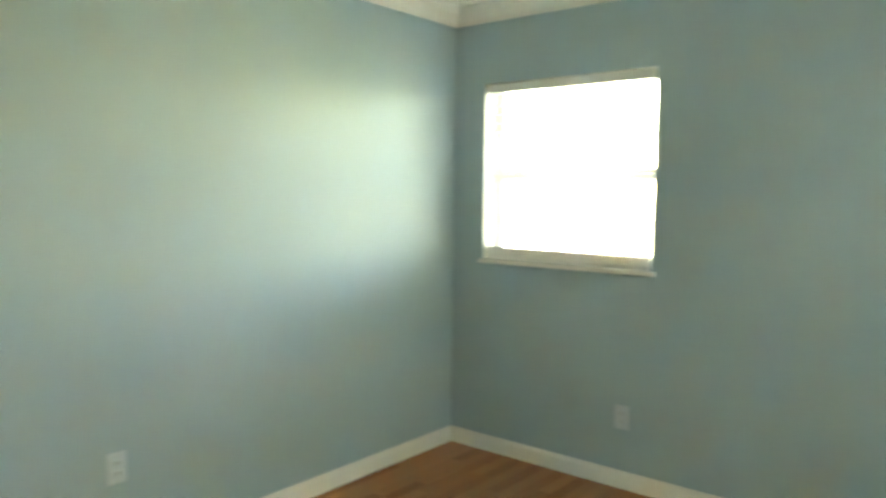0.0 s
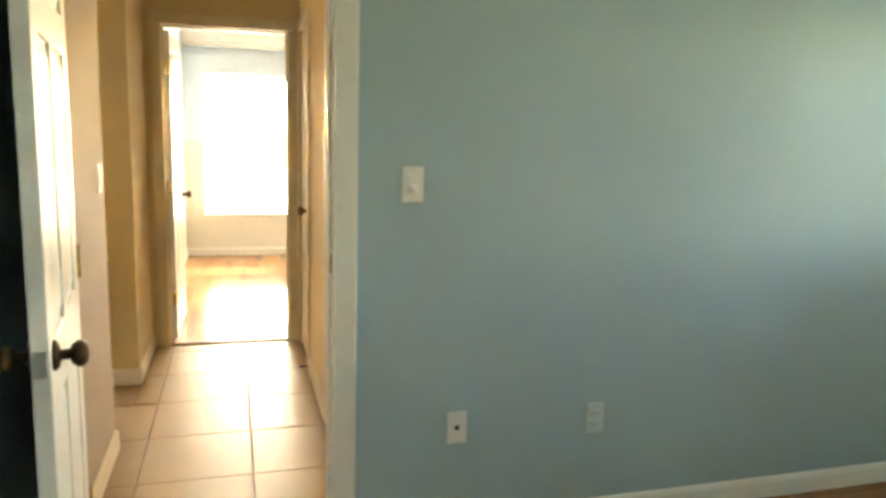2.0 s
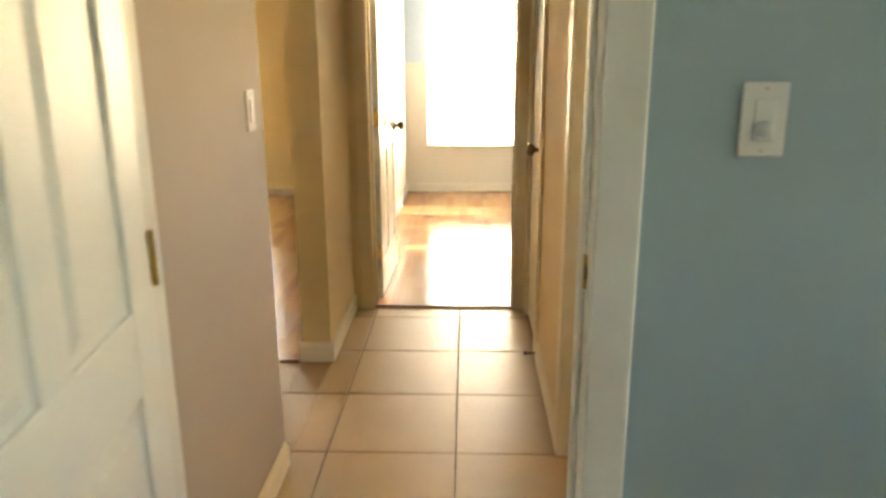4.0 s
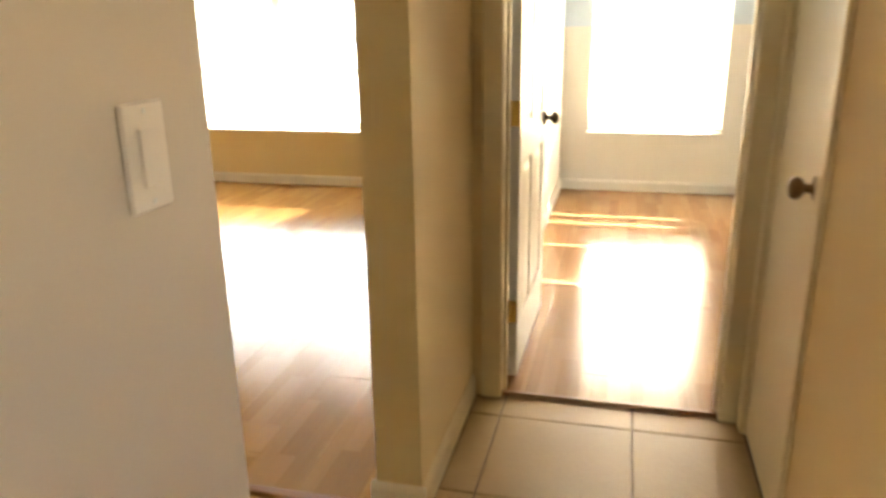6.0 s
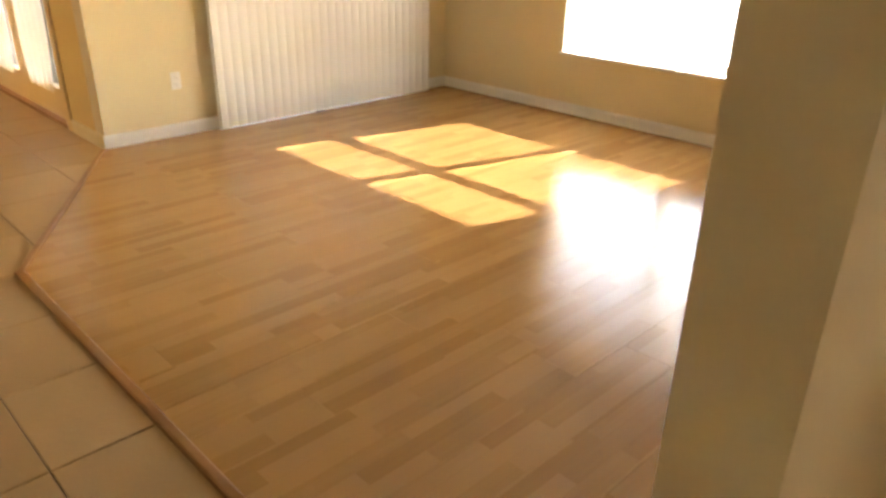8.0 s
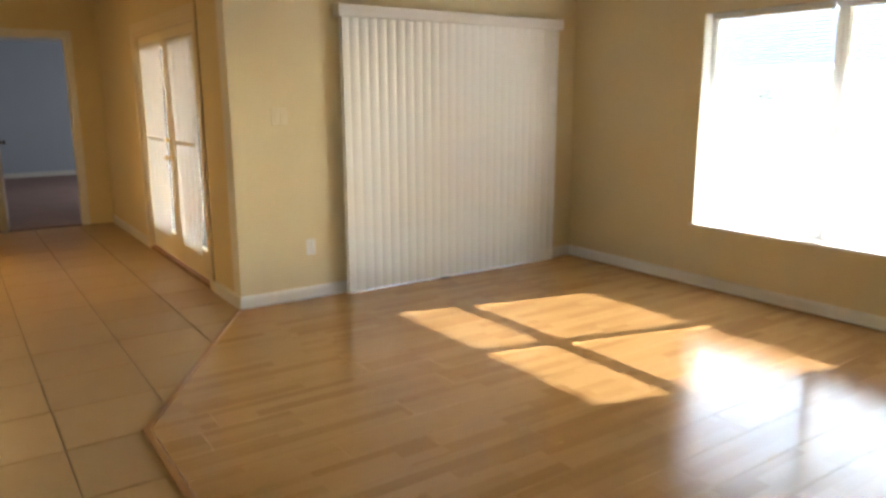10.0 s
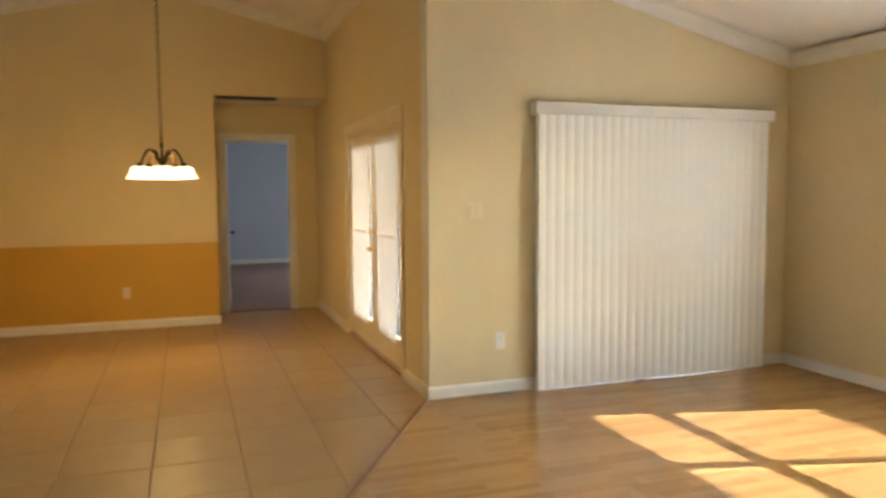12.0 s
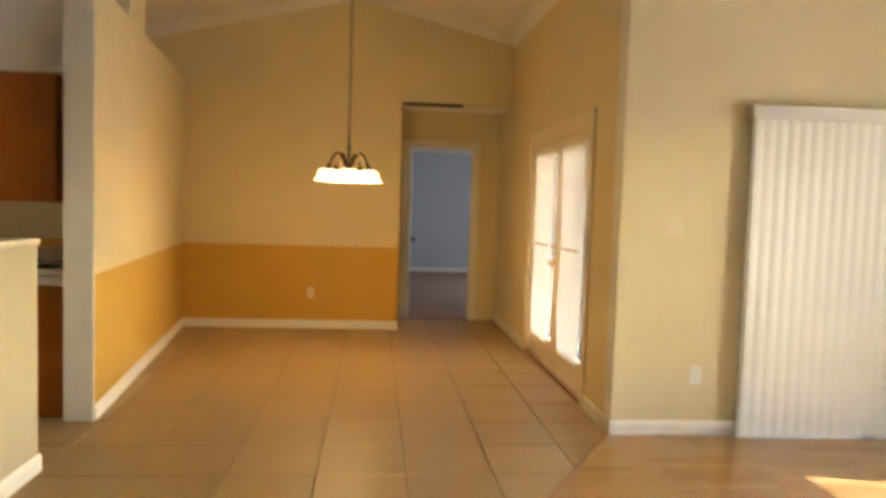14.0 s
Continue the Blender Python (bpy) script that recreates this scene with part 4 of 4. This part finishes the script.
def pendant(x, y, top):
    """Five-light chandelier on a chain."""
    ob = thing("chandelier", "bronze five-light chandelier with lit frosted glass shades", "chandelier", m=pose(x, y, 0))
    part("canopy", shift(lathe([(0.065, 0), (0.065, -0.012), (0.045, -0.03), (0.012, -0.042)], 20), 0, 0, top), BRONZE, ob, "", True)
    z, k, link_z = top - 0.04, 0, 1.90
    bm = bmesh.new()
    ring = []
    for i in range(10):
        a = 2 * math.pi * i / 10
        ring.append((0.011 * math.cos(a), 0, 0.021 * math.sin(a)))
    me = mesh_of("chain_link", tube(ring + ring[:1], 0.0034, 5), BRONZE)
    bm.free()
    while z > link_z:
        l = new("chain_link", me)
        l.parent = ob
        l.matrix_local = pose(0, 0, z, 0, 0, 90 * (k % 2))
        z, k = z - 0.033, k + 1
    part("stem", lathe([(0.006, 1.92), (0.010, 1.90), (0.008, 1.86), (0.018, 1.84), (0.010, 1.81), (0.010, 1.72), (0.024, 1.69), (0.028, 1.66), (0.014, 1.63), (0.020, 1.605), (0.012, 1.585), (0.004, 1.57)], 16), BRONZE, ob, "turned bronze stem", True)
    for i in range(5):
        a = 2 * math.pi * i / 5 + 0.04
        c, s = math.cos(a), math.sin(a)
        pts = []
        for j in range(15):
            u = j / 14
            r = 0.02 + 0.155 * u
            zz = 1.655 + 0.135 * math.sin(math.pi * min(1, u * 1.02)) ** 0.8
            pts.append((r * c, r * s, zz))
        pts.append((0.175 * c, 0.175 * s, 1.645))
        arm = part("arm", tube(pts, 0.0105, 8), BRONZE, ob, "curved bronze arm", True)
        part("socket", shift(lathe([(0.010, 0.05), (0.024, 0.045), (0.029, 0.02), (0.022, 0.0)], 14), 0.175 * c, 0.175 * s, 1.638), BRONZE, arm, "", True)
        sh = lathe([(0.024, 0.096), (0.056, 0.094), (0.072, 0.082), (0.080, 0.050), (0.092, 0.020), (0.114, 0.0), (0.111, 0.0), (0.089, 0.020), (0.077, 0.050), (0.069, 0.079), (0.054, 0.090), (0.021, 0.092)], 24)
        part("shade", shift(sh, 0.175 * c, 0.175 * s, 1.558), SHADE, ob, "lit frosted glass bell shade", True)
    d = bpy.data.lights.new("chandelier_light", "POINT")
    d.energy, d.color, d.shadow_soft_size = 1.2, (1.0, 0.645, 0.25), 0.12
    lamp = new("chandelier_light", d)
    lamp.location = (x, y, 1.50)
    return ob


pendant(-6.5, RIDGE_Y, vault(RIDGE_Y))


def ceiling_fan(x, y):
    top = vault(y) - 0.005
    ob = thing("ceiling_fan", "white ceiling fan with a dark bead pull chain", "ceiling fan", m=pose(x, y, 0))
    part("canopy", shift(lathe([(0.07, 0.02), (0.07, -0.02), (0.05, -0.05), (0.015, -0.06)], 20), 0, 0, top), TRIM, ob, "", True)
    part("rod", lathe([(0.012, top - 0.05), (0.012, 2.92)], 10), TRIM, ob)
    part("motor", lathe([(0.03, 2.93), (0.10, 2.90), (0.115, 2.84), (0.10, 2.79), (0.06, 2.77), (0.055, 2.70), (0.02, 2.68)], 24), TRIM, ob, "", True)
    for i in range(4):
        bm = block((0.13, -0.06, -0.004), (0.60, 0.06, 0.004), 0.003)
        turned(bm, pose(0, 0, 2.82, 0, 0, 90 * i + 20) @ pose(0, 0, 0, 12, 0, 0))
        part("blade", bm, TRIM, ob)
    part("pull_chain", tube([(0.04, 0, 2.70), (0.04, 0, 2.5), (0.04, 0, 2.235)], 0.0025, 6), BRONZE, ob, "dark bead pull chain")
    for z in (2.29, 2.225):
        part("bead", shift(lathe([(0.002, 0.022), (0.008, 0.012), (0.009, 0), (0.005, -0.014)], 10), 0.04, 0, z), BRONZE, ob, "", True)
    return ob


ceiling_fan(-2.54, 3.0)

# dark slatted strip at the head of the passage
ob = thing("dark_slatted_strip", "dark narrow slatted strip at the head of the passage", "grille", m=pose(XD - 0.06, 2.0, 2.5))
part("frame", block((-0.05, -0.33, -0.022), (0.05, 0.33, 0.0), 0.003), DARK, ob)
for k in range(5):
    part("slat", block((-0.045 + k * 0.02, -0.31, -0.028), (-0.037 + k * 0.02, 0.31, -0.018)), DARK, ob)

# ---- kitchen ----


def bar():
    ob = tagged(thing("bar_wall", "tan half wall of the kitchen bar with a pale counter", "bar", m=pose(-4.15, -0.25, 0)), kind="structure")
    part("body", block((0, -0.14, 0), (1.55, 0, 1.13)), PAINT_BAR, ob, "tan painted half wall")
    part("countertop", block((-0.012, -0.26, 1.131), (1.56, 0.012, 1.165), 0.01, 2), LAMINATE, ob, "pale laminate bar top")
    for p, q, out in (((-0.0135, 0), (1.5635, 0), (0, 1)), ((0, -0.14), (0, 0), (-1, 0)), ((1.55, -0.14), (1.55, 0), (1, 0))):
        bm = bmesh.new()
        sweep(bm, (*p, 0), (*q, 0), (*out, 0), BASE)
        part("skirting", bm, TRIM, ob)
    return ob


bar()


def cabinet(name, x0, y0, z0, x1, y1, z1, doors, label):
    """A wooden unit whose doors face -y."""
    ob = thing(name, label, "cabinet", "kitchen cabinets", pose(x0, y0, z0))
    w, d, h = x1 - x0, y1 - y0, z1 - z0
    part("body", block((0, 0.02, 0), (w, d, h), 0.002), CABINET, ob)
    dw = w / doors
    for k in range(doors):
        p = part("door", block((k * dw + 0.003, 0, 0.01), ((k + 1) * dw - 0.003, 0.019, h - 0.01), 0.003), CABINET, ob)
        part("panel", block((k * dw + 0.06, -0.005, 0.07), ((k + 1) * dw - 0.06, 0.001, h - 0.07), 0.004), CABINET, p)
        part("handle", shift(lathe([(0.006, 0), (0.006, 0.015), (0.014, 0.02), (0.012, 0.028)], 12, "Y"), (k + (0.85 if k % 2 == 0 else 0.15)) * dw, -0.028, h * 0.5), BRONZE, p, "", True)
    return ob


KY = -0.56
cabinet("upper_cabinet", -6.2, KY - 0.36, 1.33, -5.10, KY, 2.11, 2, "cherry wood upper kitchen cabinet")
cabinet("upper_cabinet", -7.8, KY - 0.52, 1.33, -6.21, KY - 0.19, 2.11, 3, "cherry wood upper kitchen cabinet")
cabinet("base_cabinet", -8.2, KY - 0.86, 0.0, -5.84, KY - 0.24, 0.88, 4, "cherry wood base kitchen cabinet")
ob = thing("end_panel", "cherry wood end panel beside the stove", "panel", m=pose(-5.06, KY, 0))
part("body", block((-0.02, -0.58, 0), (0, 0.083, 0.82), 0.003), CABINET, ob)
ob = thing("countertop", "pale laminate kitchen worktop beside the stove", "worktop", m=pose(-7.02, KY - 0.24, 0.881))
part("slab", block((-1.18, -0.64, 0), (1.17, 0.0, 0.038), 0.005), LAMINATE, ob)


def stove():
    ob = thing("stove", "white electric stove with black coil burners", "stove", m=pose(-5.46, KY - 0.25, 0))
    part("body", block((-0.37, -0.32, 0.0), (0.37, 0.32, 0.88), 0.006), ENAMEL, ob)
    part("cooktop", block((-0.375, -0.335, 0.881), (0.375, 0.325, 0.915), 0.01, 2), ENAMEL, ob)
    part("oven_door", block((-0.36, -0.345, 0.16), (0.36, -0.322, 0.74), 0.006), DARK, ob)
    for x in (-0.19, 0.19):
        for y in (-0.17, 0.13):
            b = part("burner", shift(lathe([(0.10, 0.0), (0.10, 0.006), (0.092, 0.004), (0.01, 0.003)], 22), x, y, 0.915), DARK, ob, "black coil burner")
            for r in (0.035, 0.055, 0.075):
                pts = [(x + r * math.cos(a), y + r * math.sin(a), 0.924) for a in [2 * math.pi * i / 20 for i in range(21)]]
                part("coil", tube(pts, 0.005, 5), DARK, b)
    return ob


stove()
ob = tagged(thing("kitchen_soffit", "white soffit over the kitchen cabinets", "soffit", m=pose(-5.08, KY, 2.115)), kind="structure")
part("body", block((-1.12, -0.42, 0), (0, 0.06, 0.56)), PAINT_PALE, ob)
ob = thing("tall_cabinet", "brown wooden tall pantry cabinet", "cabinet", m=pose(-5.75, KY - 1.62, 0))
part("body", block((-0.6, -0.4, 0), (0, 0.5, 2.22), 0.003), CABINET, ob)
part("door", block((0.001, -0.39, 0.08), (0.02, 0.49, 1.80), 0.004), CABINET, ob)
part("door", block((0.001, -0.39, 1.83), (0.02, 0.49, 2.21), 0.004), CABINET, ob)
part("rail", block((0.001, -0.4, 1.802), (0.026, 0.5, 1.828)), LAMINATE, ob, "pale edge strip")

# ---- bathroom vanity ----


def vanity():
    ob = thing("bathroom_vanity", "white bathroom vanity with a cream top and backsplash", "vanity", m=pose(0.97, 1.16, 0))
    part("body", block((0, 0.03, 0.09), (1.3, 0.545, 0.785), 0.002), DOOR_WHITE, ob)
    part("plinth", block((0.01, 0.09, 0), (1.29, 0.545, 0.089)), DOOR_WHITE, ob)
    for k in range(3):
        a = 0.01 + k * 0.43
        d = part("drawer_front", block((a, 0.012, 0.60), (a + 0.42, 0.029, 0.765), 0.004), DOOR_WHITE, ob)
        d = part("door", block((a, 0.012, 0.11), (a + 0.42, 0.029, 0.585), 0.004), DOOR_WHITE, ob)
        part("panel", block((a + 0.06, 0.006, 0.17), (a + 0.36, 0.013, 0.525), 0.004), DOOR_WHITE, d)
    part("countertop", block((-0.005, 0.0, 0.786), (1.32, 0.548, 0.825), 0.008, 2), LAMINATE, ob, "cream cultured-marble top")
    part("backsplash", block((0.0, 0.525, 0.826), (1.32, 0.548, 0.93), 0.004), LAMINATE, ob)
    bowl = lathe([(0.21, 0.0), (0.20, 0.006), (0.17, 0.004), (0.165, -0.003), (0.20, -0.004)], 26)
    part("basin", turned(bowl, Matrix.Translation((0.45, 0.27, 0.828)) @ Matrix.Diagonal((1.15, 0.85, 1, 1))), ENAMEL, ob, "white oval basin", True)
    f = part("faucet", lathe([(0.024, 0), (0.022, 0.01), (0.012, 0.02), (0.011, 0.10)], 14), STEEL, ob, "chrome tap", True)
    f.location = (0.45, 0.47, 0.826)
    part("spout", tube([(0, 0, 0.09), (0, -0.05, 0.12), (0, -0.11, 0.11), (0, -0.13, 0.085)], 0.010, 8), STEEL, f, "", True)
    return ob


vanity()

# ---- outside ----
bm = bmesh.new()
add_box(bm, (-24, 6.13, -0.119), (6.0, 20.5, -0.06))
structure("pavement", bm, CONCRETE, "pale concrete drive outside the windows")
bm = bmesh.new()
add_box(bm, (-9.1, 3.03, -0.119), (XB - 0.16, 6.12, -0.06))
structure("pavement_patio", bm, CONCRETE, "pale concrete patio outside the glazed doors")
# Unseen slab added over the patio to dim light at the glazed doors.
bm = bmesh.new()
add_box(bm, (-9.3, 3.03, 2.62), (XB - 0.16, 6.01, 2.72))
structure("patio_light_block", bm, STUCCO, "unseen white slab added over the patio to hold back skylight")


def neighbour_house():
    ob = thing("house", "white neighbouring house with a grey shingle roof", "house", m=pose(-17, 24, -0.12))
    part("wall", block((-14, 0, 0), (14, 9, 2.5)), STUCCO, ob, "white stucco wall")
    bm = bmesh.new()
    a = [bm.verts.new(p) for p in ((-14.6, -0.7, 2.42), (14.6, -0.7, 2.42), (14.6, 9.7, 2.42), (-14.6, 9.7, 2.42), (-10, 4.5, 4.6), (10, 4.5, 4.6))]
    for q in ((0, 1, 5, 4), (2, 3, 4, 5), (1, 2, 5), (3, 0, 4), (3, 2, 1, 0)):
        bm.faces.new([a[i] for i in q])
    roof = part("roof", bm, SHINGLE, ob, "grey shingle hip roof")
    part("fascia", block((-14.6, -0.73, 2.26), (14.6, -0.70, 2.44)), TRIM, roof)
    return ob


neighbour_house()


def shrub(x, y, h, seed):
    rnd = random.Random(seed)
    ob = thing("small_tree", "small green tree in the yard", "tree", m=pose(x, y, -0.12))
    t = tube([(0, 0, 0), (0.02, 0.01, h * 0.3), (0.0, 0.03, h * 0.6)], 0.035, 7)
    part("trunk", t, BARK, ob)
    tips = []
    for i in range(7):
        a = rnd.uniform(0, 6.28)
        z0 = h * rnd.uniform(0.4, 0.6)
        e = (0.32 * math.cos(a), 0.32 * math.sin(a), z0 + rnd.uniform(0.25, 0.6))
        part("limb", tube([(0, 0.02, z0), (e[0] * 0.5, e[1] * 0.5, (z0 + e[2]) / 2 + 0.05), e], 0.012, 5), BARK, ob)
        tips.append(e)
    bm = bmesh.new()
    for i in range(900):
        e = rnd.choice(tips)
        p = Vector(e) + Vector((rnd.gauss(0, 0.15), rnd.gauss(0, 0.15), rnd.gauss(0, 0.17)))
        m = Matrix.Translation(p) @ Euler((rnd.uniform(0, 6), rnd.uniform(0, 6), rnd.uniform(0, 6))).to_matrix().to_4x4()
        v = [bm.verts.new(m @ Vector(c)) for c in ((-0.035, 0, 0), (0, -0.015, 0.005), (0.035, 0, 0), (0, 0.015, 0.005))]
        bm.faces.new(v)
    part("crown", bm, LEAF, ob, "loose crown of small leaves")
    return ob


shrub(-13.3, 22.4, 2.75, 4)

# ---- floor pieces ----
TX, TY, T, GAP = 0.475, 1.124, 0.457, 0.005
WOOD_EDGE = ((XE, 1.905), (-3.17, 1.905), (XB, 2.862))


def wood_from(x):
    """Where the planks of the living room begin, at this x."""
    if x > -3.17:
        return 1.905
    return 1.905 + (2.862 - 1.905) * (-3.17 - x) / (-3.17 - XB)


def tile_bm(w, d):
    bm = bmesh.new()
    b = 0.0025
    lo = [bm.verts.new(p) for p in ((0, 0, -0.006), (w, 0, -0.006), (w, d, -0.006), (0, d, -0.006))]
    md = [bm.verts.new(p) for p in ((0, 0, -b), (w, 0, -b), (w, d, -b), (0, d, -b))]
    hi = [bm.verts.new(p) for p in ((b, b, 0), (w - b, b, 0), (w - b, d - b, 0), (b, d - b, 0))]
    for a, c in ((lo, md), (md, hi)):
        for i in range(4):
            bm.faces.new((a[i], a[(i + 1) % 4], c[(i + 1) % 4], c[i]))
    bm.faces.new(hi)
    return bm


tile_floor = tagged(thing("tile_floor", "beige square ceramic tiles with dark grout", "floor", m=pose(0, 0, 0)), kind="structure")
_meshes = {}
_rest = []
rt = random.Random(2)
ZONES = ((XH, 0.0, XR, 2.652), (-9.144, -3.40, XE, 2.872), (XE, 1.03, XH, 1.91), (XR, 0.42, 0.96, 1.11), (0.96, 0.12, 2.60, 1.71))
for x0, y0, x1, y1 in ZONES:
    i0, i1 = math.floor((x0 - TX) / T), math.ceil((x1 - TX) / T)
    j0, j1 = math.floor((y0 - TY) / T), math.ceil((y1 - TY) / T)
    for i in range(i0, i1):
        for j in range(j0, j1):
            a, b = max(TX + i * T + GAP / 2, x0), min(TX + (i + 1) * T - GAP / 2, x1)
            c, d = max(TY + j * T + GAP / 2, y0), min(TY + (j + 1) * T - GAP / 2, y1)
            if b - a < 0.02 or d - c < 0.02:
                continue
            if x1 == XE and c > max(wood_from(a), wood_from(b)) and a > XB:
                continue
            if x1 == XE and a < XD - 0.01 and d < 1.64:
                a = XD - 0.01
                if b - a < 0.02:
                    continue
            key = (round(b - a, 3), round(d - c, 3))
            if d < -0.7:
                _rest.append((a, c, key))
                continue
            if key not in _meshes:
                _meshes[key] = mesh_of("tile", tile_bm(*key), TILE)
            o = new("tile", _meshes[key])
            o.parent = tile_floor
            o.location = (a, c, rt.uniform(-0.0006, 0.0002))
bm = bmesh.new()
for a, c, (w, d) in _rest:
    add_box(bm, (a, c, -0.006), (a + w, c + d, 0))
tagged(part("kitchen_tiles", bm, TILE, tile_floor, "beige tiles in the kitchen"), kind="stuff")


def plank_bm(x0, x1, y00, y01, y1, z):
    """A plank from a slanted start (y00 at x0, y01 at x1) to y1."""
    bm = bmesh.new()
    g, b = 0.0004, 0.001
    base = [(x0 + g, y00 + g), (x1 - g, y01 + g), (x1 - g, y1 - g), (x0 + g, y1 - g)]
    top = [(x0 + g + b, y00 + g + b), (x1 - g - b, y01 + g + b), (x1 - g - b, y1 - g - b), (x0 + g + b, y1 - g - b)]
    lo = [bm.verts.new((*p, z - 0.009)) for p in base]
    md = [bm.verts.new((*p, z - b * 0.6)) for p in base]
    hi = [bm.verts.new((*p, z)) for p in top]
    for a, c in ((lo, md), (md, hi)):
        for i in range(4):
            bm.faces.new((a[i], a[(i + 1) % 4], c[(i + 1) % 4], c[i]))
    bm.faces.new(hi)
    return bm


def plank_floor(name, label, x0, x1, start, y1, z, material, m, seed, length=1.22, width=0.1926):
    fl = tagged(thing(name, label, "floor", m=m), kind="structure")
    rnd = random.Random(seed)
    x = x0
    while x < x1 - 0.01:
        xb = min(x + width, x1)
        s0, s1 = start(x), start(xb)
        cut = max(s0, s1) + rnd.uniform(0.15, length)
        first = True
        a0, a1 = s0, s1
        while True:
            end = min(cut, y1)
            if y1 - end < 0.12:
                end = y1
            part("plank", plank_bm(x, xb, a0, a1, end, z), material, fl)
            if end >= y1:
                break
            a0 = a1 = end
            cut = end + length
        x = xb
    return fl


ZW = 0.008
plank_floor("wood_floor_living", "honey-coloured three-strip laminate floor in sunlight", XB, XE, wood_from, YW, ZW, WOOD, pose(0, 0, 0), 1)
plank_floor("wood_floor_far_bedroom", "honey-coloured laminate bedroom floor", XH, 3.55, lambda x: 2.655, 6.18, ZW, WOOD_AMBER, pose(0, 0, 0), 2)
# in the first bedroom the planks lie the other way
plank_floor("wood_floor_bedroom", "red-brown laminate bedroom floor", -3.40, 0.03, lambda x: -3.636, 0.107, ZW, WOOD_RED, pose(0, 0, 0, 0, 0, 90), 3)


def strip(p0, p1, w=0.045, h=0.012):
    bm = bmesh.new()
    d = (Vector(p1) - Vector(p0)).normalized()
    sweep(bm, (*p0, 0.0), (*p1, 0.0), (-d.y, d.x, 0), ((-w / 2, 0), (-w / 2 + 0.004, h * 0.6), (-w / 4, h), (w / 4, h), (w / 2 - 0.004, h * 0.8), (w / 2, 0.0)))
    structure("floor_trim", bm, STRIP, "brown wood transition strip between tile and laminate")


strip((XE - 0.014, 1.903), (-3.19, 1.903))
strip((-3.16, 1.895), (XB - 0.0, 2.858))
strip((0.0, 2.655), (0.765, 2.655), 0.03, 0.012)
strip((-0.06, 0.025), (0.715, 0.025), 0.04, 0.012)
bm = bmesh.new()
add_box(bm, (-15.40, -0.05, -0.006), (-9.20, 5.25, 0.006))
structure("carpet", bm, mat("mauve_brown_carpet", (0.35, 0.235, 0.215), 0.95, vary=0.12, scale=3, fine=200, bump=0.2), "mauve-brown carpet in the blue bedroom")
